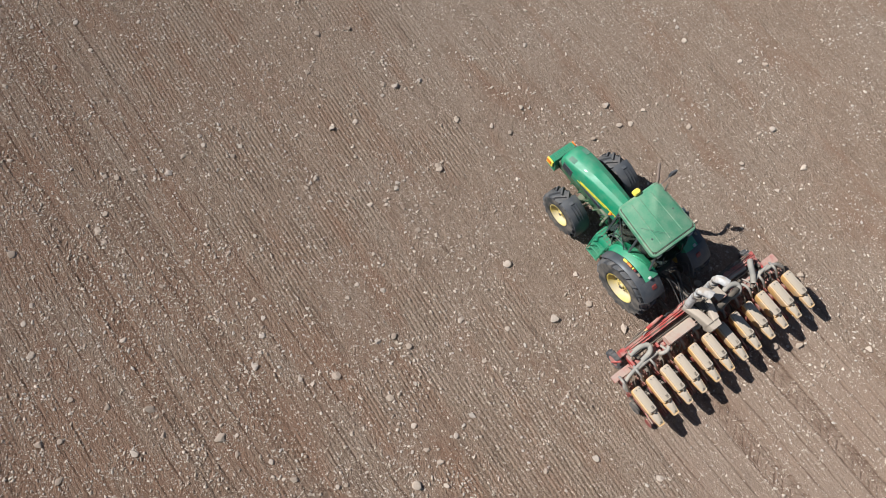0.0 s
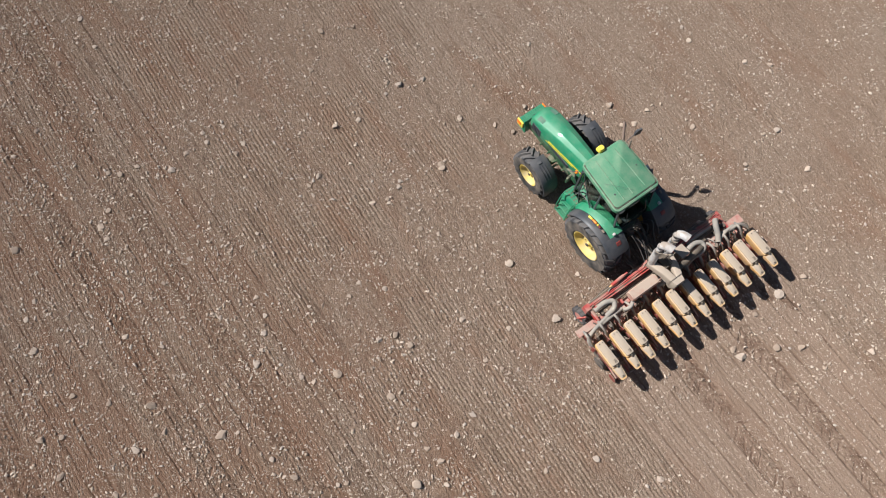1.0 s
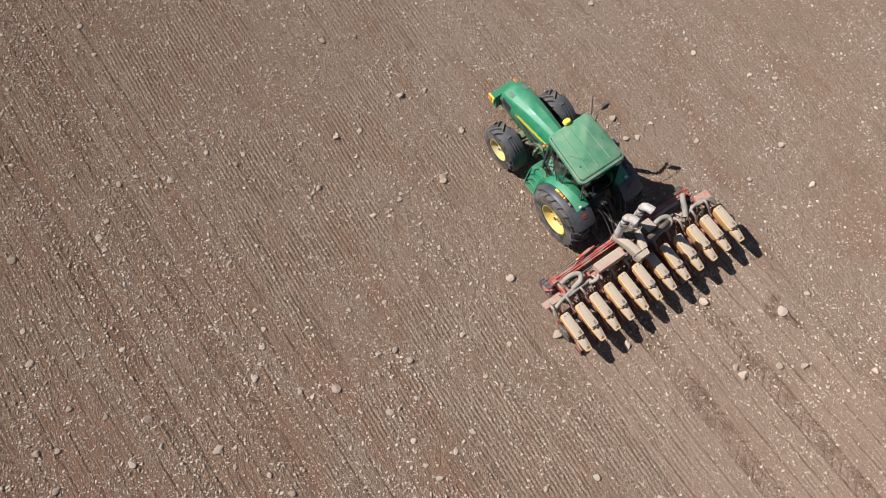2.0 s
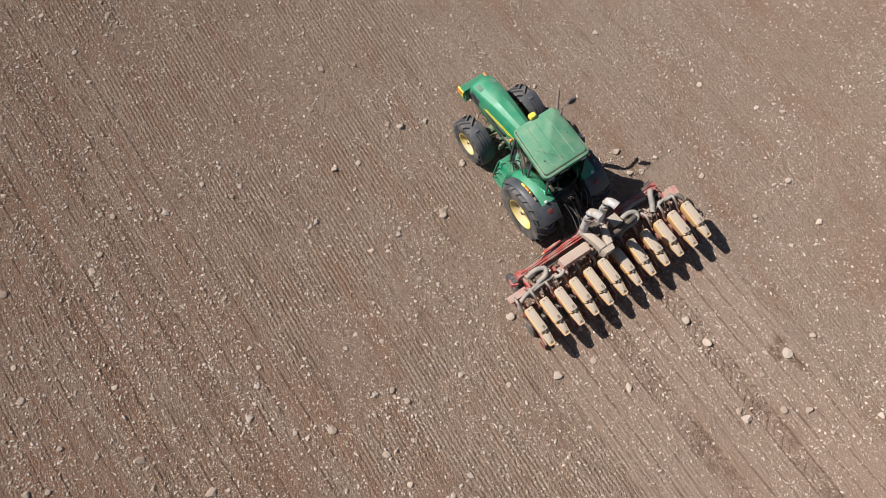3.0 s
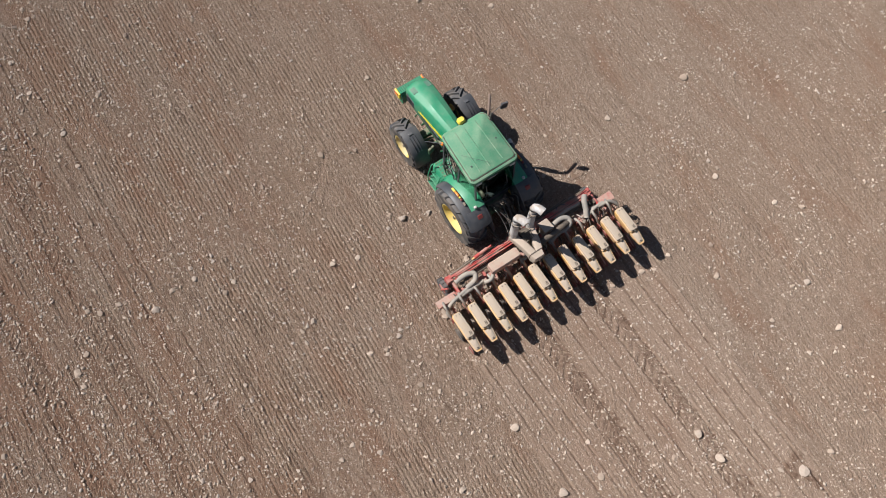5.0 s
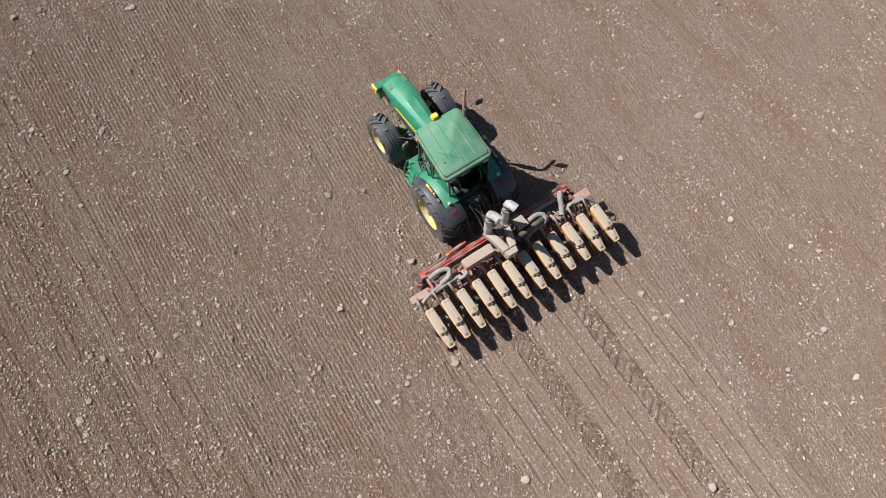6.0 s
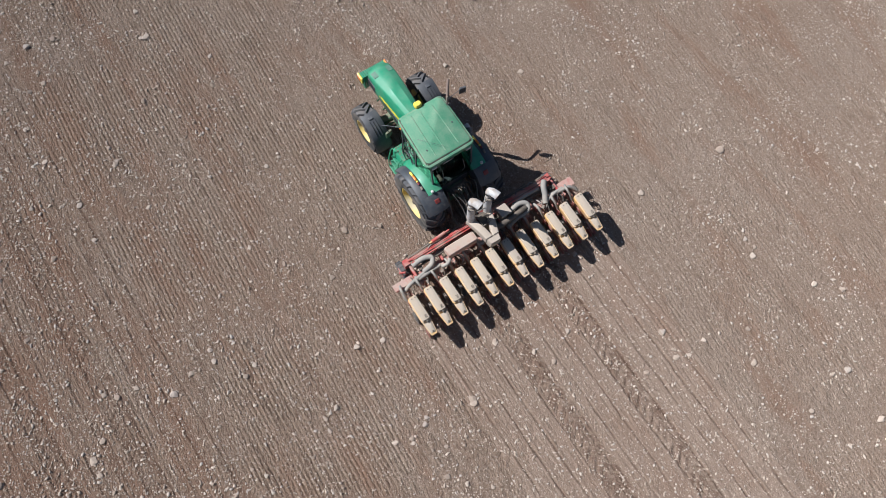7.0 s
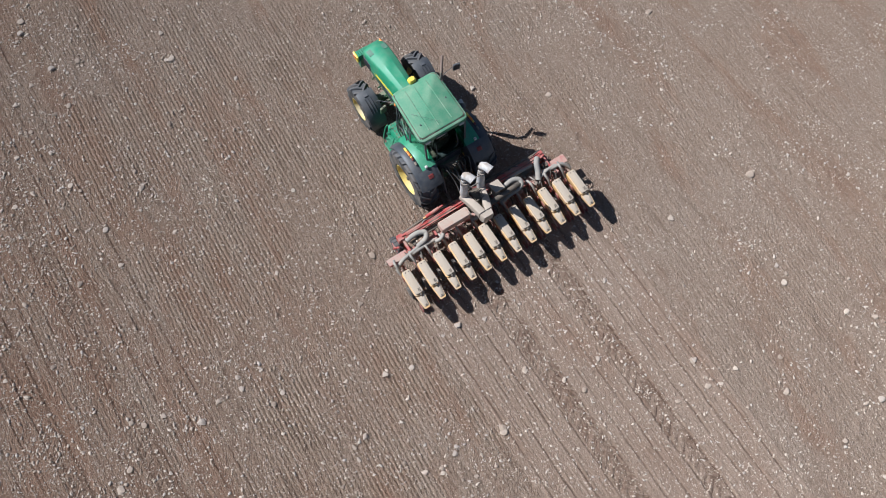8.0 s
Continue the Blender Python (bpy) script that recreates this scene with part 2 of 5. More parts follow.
def box(bm, c, size, bevel=0.0, turn=None, taper=1.0):
    """A box at c; taper scales its top."""
    made = bmesh.ops.create_cube(bm, size=1.0)["verts"]
    for v in made:
        k = taper if v.co.z > 0 else 1.0
        v.co = Vector((v.co.x * size[0] * k, v.co.y * size[1] * k, v.co.z * size[2]))
    if bevel:
        edges = list({e for v in made for e in v.link_edges})
        got = bmesh.ops.bevel(bm, geom=edges, offset=bevel, segments=2, affect="EDGES", profile=0.5)
        made = list({v for v in got["verts"]} | {v for v in made if v.is_valid})
    m = Matrix.Translation(c) @ (turn.to_4x4() if turn else Matrix.Identity(4))
    for v in made:
        v.co = m @ v.co
    return bm


def rod(bm, a, b, r, n=10, r2=None):
    """A capped round bar from a to b."""
    a, b = Vector(a), Vector(b)
    q = (b - a).to_track_quat("Z", "Y")
    rings = []
    for p, rad in ((a, r), (b, r if r2 is None else r2)):
        rings.append([bm.verts.new(p + q @ Vector((rad * math.cos(2 * math.pi * k / n), rad * math.sin(2 * math.pi * k / n), 0))) for k in range(n)])
    skin(bm, rings)
    return bm


def skin(bm, rings, caps=True, closed=True):
    for r0, r1 in zip(rings, rings[1:]):
        n = len(r0)
        for k in range(n if closed else n - 1):
            bm.faces.new((r0[k], r0[(k + 1) % n], r1[(k + 1) % n], r1[k]))
    if caps:
        bm.faces.new(rings[0][::-1])
        bm.faces.new(rings[-1])


def loft(bm, sections, caps=True):
    skin(bm, [[bm.verts.new(p) for p in s] for s in sections], caps)
    return bm


def spline(points, steps=6):
    pts = [Vector(p) for p in points]
    out = []
    for i in range(len(pts) - 1):
        p0, p1, p2, p3 = pts[max(i - 1, 0)], pts[i], pts[i + 1], pts[min(i + 2, len(pts) - 1)]
        for s in range(steps):
            t = s / steps
            out.append(0.5 * ((2 * p1) + (p2 - p0) * t + (2 * p0 - 5 * p1 + 4 * p2 - p3) * t * t + (3 * p1 - p0 - 3 * p2 + p3) * t ** 3))
    return out + [pts[-1]]


def tube(bm, points, r, n=10, steps=6, ribs=0.0):
    """A hose through the points; ribs makes it corrugated."""
    path = spline(points, steps)
    rings = []
    for i, p in enumerate(path):
        d = (path[min(i + 1, len(path) - 1)] - path[max(i - 1, 0)]).normalized()
        q = d.to_track_quat("Z", "Y")
        rr = r * (1 + (ribs if i % 2 else -ribs))
        rings.append([bm.verts.new(p + q @ Vector((rr * math.cos(2 * math.pi * k / n), rr * math.sin(2 * math.pi * k / n), 0))) for k in range(n)])
    skin(bm, rings)
    return bm


def rounded(x, hw, z0, z1, r, y=0.0, n=4):
    """A rounded rectangle across the machine at x, half width hw, from z0 to z1."""
    pts = []
    for cy, cz, a0 in ((hw - r, z1 - r, 0), (-hw + r, z1 - r, 90), (-hw + r, z0 + r, 180), (hw - r, z0 + r, 270)):
        for k in range(n + 1):
            a = radians(a0 + 90 * k / n)
            pts.append(Vector((x, y + cy + r * math.cos(a), cz + r * math.sin(a))))
    return pts


def plan_ring(x0, x1, w0, w1, z, r, inset=0.0, n=4):
    """A rounded four-sided outline in plan: half width w0 at x0 and w1 at x1."""
    corners = [(x1 - inset, w1 - inset, 0), (x0 + inset, w0 - inset, 90), (x0 + inset, -w0 + inset, 180), (x1 - inset, -w1 + inset, 270)]
    pts = []
    for cx, cy, a0 in corners:
        sx, sy = (1 if a0 in (0, 270) else -1), (1 if a0 in (0, 90) else -1)
        for k in range(n + 1):
            a = radians(a0 + 90 * k / n)
            pts.append(Vector((cx - sx * r + r * math.cos(a), cy - sy * r + r * math.sin(a), z if not callable(z) else z(cx))))
    return pts


def empty(name, **tags):
    return tagged(new(name), **tags)


# ---- the field ----
def smooth_step(a, b, x):
    t = np.clip((x - a) / (b - a), 0, 1)
    return t * t * (3 - 2 * t)


def lattice(seed):
    return np.random.default_rng(seed).random((256, 256))


def wobble(x, y, size, seed):
    """Smooth random relief between 0 and 1 with features about size metres wide."""
    g = lattice(seed)
    u, v = x / size + 37.2, y / size + 51.7
    i, j = np.floor(u).astype(int), np.floor(v).astype(int)
    a, b = u - i, v - j
    a, b = a * a * (3 - 2 * a), b * b * (3 - 2 * b)
    p = lambda di, dj: g[(i + di) % 256, (j + dj) % 256]
    return (p(0, 0) * (1 - a) + p(1, 0) * a) * (1 - b) + (p(0, 1) * (1 - a) + p(1, 1) * a) * b


def harrowed(x, y):
    """The harrow's fine ridges, broken by clods and hollows."""
    w = y + 0.07 * x + 0.05 * wobble(x, y, 4.0, 1)
    strong = (smooth_step(0.2, 0.65, wobble(x, y, 1.7, 2)) * 0.8 + 0.25) * (0.55 + 0.45 * smooth_step(-4.0, 4.0, y))
    ridge = np.sin(2 * np.pi * w / 0.115) * 0.018 * strong
    clods = (wobble(x, y, 0.16, 3) - 0.5) * 0.03 + (wobble(x, y, 0.075, 4) - 0.5) * 0.024
    return ridge + clods * (0.5 + wobble(x, y, 1.1, 5)) + (wobble(x, y, 2.6, 6) - 0.5) * 0.05


def sown(x, y, middle):
    """Relief and fresh soil of one pass of the planter: twelve slots and two treaded wheel tracks."""
    rel, fresh = np.zeros_like(x), np.zeros_like(x)
    d = y - middle + 0.03 * (wobble(x, y, 2.3, 7) - 0.5)
    inside = smooth_step(3.15, 2.95, np.abs(d))
    k = np.abs((d % 0.5) - 0.25)          # distance from the nearest row
    patchy = 0.35 + 0.65 * smooth_step(0.25, 0.65, wobble(x, y, 0.55, 8))
    slot = np.exp(-((k + 0.03 * (wobble(x, y, 0.25, 10) - 0.5)) / (0.02 + 0.04 * wobble(x, y, 1.3, 11))) ** 2)
    row = np.floor((d + 0.003) / 0.5)
    depth = 0.45 + 0.55 * np.abs(np.sin(row * 2.7 + middle))          # some rows are cut deeper than others
    gaps = smooth_step(0.2, 0.6, wobble(x, y, 0.9, 13))
    rel += inside * depth * (-0.015 * slot * (0.3 + 0.7 * gaps) + 0.010 * np.exp(-((k - 0.06) / 0.03) ** 2))
    rel += inside * (wobble(x * 0.12, y, 0.045, 14) - 0.5) * 0.014          # drag lines of the closing wheels
    fresh += inside * depth * slot * (0.45 if middle == PASS else 0.8) * patchy
    for side in (-1, 1):
        e = d - side * 0.96 - (TRACK_SHIFT if middle == PASS else 0.0)
        band = smooth_step(0.32, 0.27, np.abs(e))
        tread = (x + np.abs(e) * 0.85 + 0.04 * wobble(x, y, 0.5, 12)) / 0.30 + np.where(e > 0, 0.5, 0.0)
        lug = smooth_step(0.31, 0.40, np.abs((tread % 1.0) - 0.5)) * smooth_step(0.02, 0.06, np.abs(e))
        worn = 0.45 + 0.55 * smooth_step(0.2, 0.5, wobble(x, y, 0.8, 9))
        rel += band * (-0.010 - 0.032 * lug * worn)
        fresh += band * (0.80 if middle == PASS else 0.30) * patchy * (0.35 + 0.65 * smooth_step(0.3, 0.6, wobble(x, y, 0.22, 17)))
    return rel, np.clip(fresh, 0, 1), inside


START = -3.3        # where the planter has sown up to when the clip begins


def field(x, y, new_pass):
    """Height and fresh-soil share of the field; new_pass is where the pass of the clip counts (0 to 1)."""
    h, fresh = harrowed(x, y), np.zeros_like(x)
    for middle, share in ((PASS, new_pass), *((m, np.ones_like(x)) for m in OLD_PASSES)):
        r, f, inside = sown(x, y, middle)
        h = h * (1 - 0.55 * inside * share) + r * share
        fresh = np.maximum(fresh, f * share)
        if middle == PASS:
            pressed = inside * share
    # soil scraped up beside the big stone behind the planter
    scrape = np.zeros_like(x)
    for cx, cy, r in ((-2.34, -2.84, 0.13), (-2.40, -2.50, 0.15), (-2.62, -2.52, 0.10), (-2.95, -2.82, 0.13), (-3.20, -2.88, 0.12)):
        scrape += np.exp(-(((x - cx) ** 2 + (y - cy) ** 2) / r ** 2) * (0.6 + 0.9 * wobble(x, y, 0.09, 15)))
    h = h + 0.05 * np.clip(scrape, 0, 1) * new_pass * wobble(x, y, 0.11, 16)
    fresh = np.clip(fresh + 1.8 * scrape * new_pass, 0, 1)
    return h, fresh, pressed


def grid_mesh(name, xs, ys, height, fresh, pressed):
    nx, ny = len(xs), len(ys)
    co = np.empty((nx * ny, 3), np.float32)
    co[:, 0], co[:, 1], co[:, 2] = np.repeat(xs, ny), np.tile(ys, nx), height.ravel()
    i = (np.arange(nx - 1)[:, None] * ny + np.arange(ny - 1)[None]).ravel()
    quads = np.stack([i, i + ny, i + ny + 1, i + 1], 1).astype(np.int32)
    me = bpy.data.meshes.new(name)
    me.vertices.add(len(co))
    me.vertices.foreach_set("co", co.ravel())
    me.loops.add(quads.size)
    me.loops.foreach_set("vertex_index", quads.ravel())
    me.polygons.add(len(quads))
    me.polygons.foreach_set("loop_start", np.arange(0, quads.size, 4, dtype=np.int32))
    me.polygons.foreach_set("use_smooth", np.ones(len(quads), bool))
    me.update(calc_edges=True)
    me.attributes.new("turned", "FLOAT", "POINT").data.foreach_set("value", fresh.ravel().astype(np.float32))
    me.attributes.new("pressed", "FLOAT", "POINT").data.foreach_set("value", pressed.ravel().astype(np.float32))
    me.materials.append(SOIL)
    return me


def ground():
    far = np.array([30, 36, 46, 62, 90, 140, 240, 450, 900, 2000.0])
    xs = np.r_[(-far - 0)[::-1] + 18, np.arange(-10.5, 27.2, 0.095), far]
    ys = np.r_[-far[::-1] + 12, np.arange(-17.0, 19.0, 0.0285), far - 8]
    X, Y = np.meshgrid(xs, ys, indexing="ij")
    h, fresh, pressed = field(X, Y, smooth_step(START + 0.5, START, X))
    near = (X > -11) & (X < 27.5) & (Y > -17.5) & (Y < 19.5)
    return tagged(new("ground", grid_mesh("ground", xs, ys, np.where(near, h, 0.0), fresh, pressed)), "stony brown harrowed soil with fine ridges and old planter rows", "field", kind="structure")


ground()

# Soil that the planter turns up as it goes: each strip lies under the surface until the row units reach it.
STRIP = 0.5


def soil_strip(x0):
    xs = np.linspace(x0, x0 + STRIP, 17)
    ys = PASS + np.arange(-3.12, 3.13, 0.026)
    X, Y = np.meshgrid(xs, ys, indexing="ij")
    h, fresh, pressed = field(X, Y, np.ones_like(X))
    h = h + 0.028 * smooth_step(START - 0.1, START + 0.5, X) - 0.09 * smooth_step(2.98, 3.12, np.abs(Y - PASS))
    me = grid_mesh("soil_strip", xs, ys, h, fresh, pressed)
    bm = bmesh.new()
    bm.from_mesh(me)
    rim = [e for e in bm.edges if e.is_boundary]
    low = [g for g in bmesh.ops.extrude_edge_only(bm, edges=rim)["geom"] if isinstance(g, bmesh.types.BMVert)]
    for v in low:
        v.co.z = -0.12
    for e in rim:
        e.smooth = False
    bm.to_mesh(me)
    bm.free()
    return tagged(new("soil_strip", me), "strip of freshly sown brown soil with wheel tread prints", "soil", "soil turned by the planter")


strips = [(START + STRIP * n, soil_strip(START + STRIP * n)) for n in range(27)]


def stone_shapes(count, subdivisions, seed):
    """Rounded, slightly angular stone forms of unit size, as vertex and face arrays."""
    rng, out = np.random.default_rng(seed), []
    for n in range(count):
        bm = bmesh.new()
        bmesh.ops.create_icosphere(bm, subdivisions=subdivisions, radius=1.0)
        flat = rng.normal(size=(9, 3))
        flat /= np.linalg.norm(flat, axis=1, keepdims=True)
        for v in bm.verts:
            p = np.array(v.co)
            for f in flat:
                over = p @ f - 0.55
                if over > 0:
                    p = p - f * over * 0.95
            v.co = Vector(p) * (1 + 0.22 * (noise.noise(Vector(p) * 1.6 + Vector((n * 7.3, seed, 0)))))
        out.append((np.array([v.co for v in bm.verts]), np.array([[v.index for v in f.verts] for f in bm.faces])))
        bm.free()
    return out


def strew(name, x, y, z, size, shapes, rng):
    """One mesh of many stones lying at x, y, z."""
    n = len(x)
    verts, faces, base = [], [], 0
    for k, (v, f) in enumerate(shapes):
        sel = np.arange(k, n, len(shapes))
        m = len(sel)
        sc = size[sel][:, None, None] * 0.5 * np.stack([rng.uniform(0.85, 1.6, m), rng.uniform(0.6, 1.0, m), rng.uniform(0.36, 0.64, m)], -1)[:, None]
        p = v[None] * sc
        a = rng.uniform(0, 2 * np.pi, m)[:, None]
        q = np.stack([p[..., 0] * np.cos(a) - p[..., 1] * np.sin(a), p[..., 0] * np.sin(a) + p[..., 1] * np.cos(a), p[..., 2]], -1)
        q += np.stack([x[sel], y[sel], z[sel] + size[sel] * 0.12], -1)[:, None]
        verts.append(q.reshape(-1, 3))
        faces.append((f[None] + base + (np.arange(m) * len(v))[:, None, None]).reshape(-1, 3))
        base += m * len(v)
    verts, faces = np.concatenate(verts), np.concatenate(faces).astype(np.int32)
    me = bpy.data.meshes.new(name)
    me.vertices.add(len(verts))
    me.vertices.foreach_set("co", verts.astype(np.float32).ravel())
    me.loops.add(faces.size)
    me.loops.foreach_set("vertex_index", faces.ravel())
    me.polygons.add(len(faces))
    me.polygons.foreach_set("loop_start", np.arange(0, faces.size, 3, dtype=np.int32))
    me.update(calc_edges=True)
    me.materials.append(PEBBLE)
    return new(name, me)


def scatter(name, count, sizes, seed, label, category):
    rng = np.random.default_rng(seed)
    u, w = rng.uniform(-10.5, 23.0, count * 8), rng.uniform(-7.0, 17.0, count * 8)
    x, y = 0.588 * u + 0.809 * w, 0.809 * u - 0.588 * w       # the stretch that the flight covers
    keep = wobble(x, y, 1.4, 20) * 0.45 + wobble(x, y, 0.45, 21) * 0.55 + np.clip(0.040 * (y - 5), -0.17, 0.24) > rng.uniform(0.15, 0.95, count * 8)
    x, y = x[keep][:count], y[keep][:count]
    size = sizes[0] + (sizes[1] - sizes[0]) * rng.random(len(x)) ** 2.1
    z = field(x, y, smooth_step(START + 0.5, START, x))[0]
    return tagged(strew(name, x, y, z, size, stone_shapes(8, 1, seed), rng), label, category, kind="stuff")


scatter("pebbles", 52000, (0.024, 0.068), 31, "pale grey and buff pebbles strewn over the soil", "pebbles")
scatter("small_stones", 16000, (0.05, 0.13), 32, "small pale angular stones lying on the soil", "stones")

chips = stone_shapes(8, 1, 33)
for x0, strip in strips:
    rng = np.random.default_rng(int(x0 * 10) + 500)
    px, py = rng.uniform(x0, x0 + STRIP, 260), PASS + rng.uniform(-2.95, 2.95, 260)
    load = strew("gravel", px, py, field(px, py, np.ones(260))[0] + 0.026, 0.020 + 0.085 * rng.random(260) ** 3.2, chips, rng)
    load.parent = strip
    tagged(load, "pale pebbles pressed into the sown soil", kind="stuff")

# Field stones that can be told apart: x, y, width
STONES_SOWN = [(12.24, 3.03, .21), (9.2, 4.53, .21), (10.82, 9.29, .27), (10.42, 11.87, .24), (1.06, 4.11, .2), (4.32, 14.15, .26), (4.87, 16.07, .25),
               (2.8, 8.72, .28), (-.84, 8.66, .25), (7.15, 1.29, .17), (4.07, 6.26, .2), (17.68, 7.53, .19), (13.69, .46, .17), (21.02, 4.84, .25),
               (8.09, 5.86, .19), (22.72, 8.02, .23), (2.59, 2.92, .23), (11.82, 2.1, .18), (9.23, 2.11, .23), (9.52, 2.38, .18), (9.2, 2.63, .15),
               (5.08, 13.25, .27), (3.29, 12.13, .30), (1.49, 7.87, .25), (6.16, 2.71, .2), (.51, 2.87, .28), (2.06, 5.01, .21), (2.95, 7.25, .18), (2.81, 6.8, .23), (-.72, 7.78, .2)]
STONES_SPARSE = [(-.38, -6.26, .22), (-2.71, -2.73, .32), (8.25, -7.73, .24), (8.45, -4.86, .2), (2.74, -4.37, .2), (6.0, -4.65, .18), (5.3, -6.6, .15),
                 (3.5, -7.28, .2), (2.94, -7.87, .17), (-4.55, 3.38, .24), (-3.11, 4.4, .2), (-5.46, -3.73, .22), (14.32, -8.66, .24), (12.14, -12.12, .18),
                 (1.12, -6.42, .24), (4.82, -2.74, .2), (4.07, -2.66, .2), (4.17, -1.71, .16), (13.69, -4.23, .18), (10.18, -9.92, .15), (5.64, -6.53, .17),
                 (15.13, -2.4, .16), (.87, -4.83, .19), (6.61, -10.2, .16), (-.24, 6.36, .2)]
STONES_FAR = [(8.25, 15.07, .23), (11.25, 14.16, .23), (6.56, 14.82, .2), (4.97, 9.71, .2), (4.36, 10.35, .23), (11.82, 10.87, .18), (10.99, 7.97, .18),
              (6.44, 5.05, .18), (6.28, 4.58, .17), (4.96, 4.37, .16), (11.25, 4.06, .17), (13.3, 5.56, .16), (8.97, 1.38, .18), (21.26, 8.12, .2), (21.24, 8.61, .19),
              (19.09, 5.9, .19), (24.36, 8.29, .22), (24.7, 8.1, .2), (6.4, 4.11, .18), (11.06, 8.64, .2), (16.05, 10.3, .2)]


STONES_PASS = [(-.35, -1.04, .26), (-1.2, -1.14, .28), (-.89, 1.46, .27), (-.47, -.11, .2), (.24, 1.78, .2), (1.16, 1.54, .17), (-3.12, -.59, .2), (-3.39, -.62, .3), (-2.75, -1.78, .2),
               (-4.21, -2.21, .22), (-2.33, -2.28, .19), (-2.73, -3.74, .2), (-3.81, -1.64, .2), (6.33, -.59, .18), (4.83, -2.78, .21), (3.9, -2.99, .18), (5.86, .24, .18), (6.38, .53, .17),
               (7.2, 1.28, .18), (6.22, 2.69, .22), (5.13, -6.39, .18), (4.02, -3.6, .16), (3.56, -4.85, .17), (8.01, -2.1, .16)]


def field_stones():
    meshes = []
    for v, f in stone_shapes(8, 2, 77):
        me = bpy.data.meshes.new("stone")
        me.from_pydata(v.tolist(), [], f.tolist())
        me.polygons.foreach_set("use_smooth", [len(meshes) % 4 == 0] * len(me.polygons))
        me.materials.append(STONE)
        meshes.append(me)
    rng = random.Random(5)
    places = STONES_SOWN + STONES_SPARSE + STONES_FAR + STONES_PASS
    while len(places) < 270:
        u, w = rng.uniform(-10, 22), rng.uniform(-6, 16)
        x, y = 0.588 * u + 0.809 * w, 0.809 * u - 0.588 * w
        if rng.random() < 0.25 + 0.07 * (y - 2) and abs(y) > 3.2:
            places = places + [(x, y, rng.uniform(0.10, 0.16 + 0.004 * max(y, 0)))]
    for n, (x, y, w) in enumerate(places):
        z = float(field(np.array([x]), np.array([y]), np.array([1.0 if x < START else 0.0]))[0][0])
        flat = rng.uniform(0.42, 0.68)
        ob = new("stone", meshes[n % 8])
        ob.matrix_world = pose(x, y, z + 0.12 * w + (0.02 if abs(y - PASS) < 3.1 else 0.0), rng.uniform(-12, 12), rng.uniform(-12, 12), rng.uniform(0, 360)) @ Matrix.Diagonal((w * 0.60, w * rng.uniform(0.42, 0.55), w * 0.5 * flat, 1))
        tagged(ob, "large pale rounded stone half sunk in the soil" if w > 0.16 else "fist-sized buff stone lying on the soil", "stone", "field stones")


field_stones()


# ---- the tractor: origin on the ground under the rear axle, x ahead, y left ----
tractor = empty("tractor", label="green farm tractor with yellow rims pulling a planter", category="tractor")
SIDES = (1, -1)


def arc_shell(r0, r1, y0, y1, a0, a1, cx, cz, steps=14, lip=0.0):
    """A bent plate round the axle at (cx, cz) from angle a0 to a1 (degrees from straight ahead, upwards)."""
    bm = bmesh.new()
    sections = []
    for k in range(steps + 1):
        a = radians(a0 + (a1 - a0) * k / steps)
        ring = []
        for y, r in ((y0, r0), (y0 * 0.8 + y1 * 0.2, r1), (y0 * 0.2 + y1 * 0.8, r1), (y1, r1 - lip), (y1, r0 - lip), (y0 * 0.2 + y1 * 0.8, r0)):
            ring.append(Vector((cx + r * math.cos(a), y, cz + r * math.sin(a))))
        sections.append(ring)
    return loft(bm, sections)


def tyre_mesh(r_in, r_out, half, lug, lugs, n=56):
    """A tyre about its own y axis: carcass turned from a profile, with chevron lugs."""
    bm = bmesh.new()
    prof = [(-half * 0.62, r_in), (-half * 0.9, r_in + 0.02), (-half * 1.02, r_in * 0.45 + r_out * 0.55), (-half * 0.98, r_out - lug * 1.9), (-half * 0.80, r_out - lug * 1.1),
            (-half * 0.4, r_out - lug), (0, r_out - lug * 0.9), (half * 0.4, r_out - lug), (half * 0.80, r_out - lug * 1.1), (half * 0.98, r_out - lug * 1.9),
            (half * 1.02, r_in * 0.45 + r_out * 0.55), (half * 0.9, r_in + 0.02), (half * 0.62, r_in)]
    rings = [[bm.verts.new((r * math.cos(2 * math.pi * k / n), y, r * math.sin(2 * math.pi * k / n))) for y, r in prof] for k in range(n)]
    skin(bm, rings + [rings[0]], caps=False)
    for k in range(lugs):
        for s in SIDES:
            a0 = 2 * math.pi * (k + (0.5 if s > 0 else 0)) / lugs
            loop = []
            for w, drop in ((-0.04, 0.0), (0.45, 0.0), (0.80, 0.004), (1.0, lug * 0.7)):
                a = a0 - w * half * 0.95 / r_out
                th = (0.034 if w < 0.9 else 0.042) / r_out
                y = s * w * half
                loop.append([Vector((r * math.cos(a + d), y, r * math.sin(a + d))) for d, r in ((-th, r_out - drop), (th, r_out - drop), (th * 1.3, r_out - lug * 1.4 - drop), (-th * 1.3, r_out - lug * 1.4 - drop))])
            loft(bm, loop)
    return bm


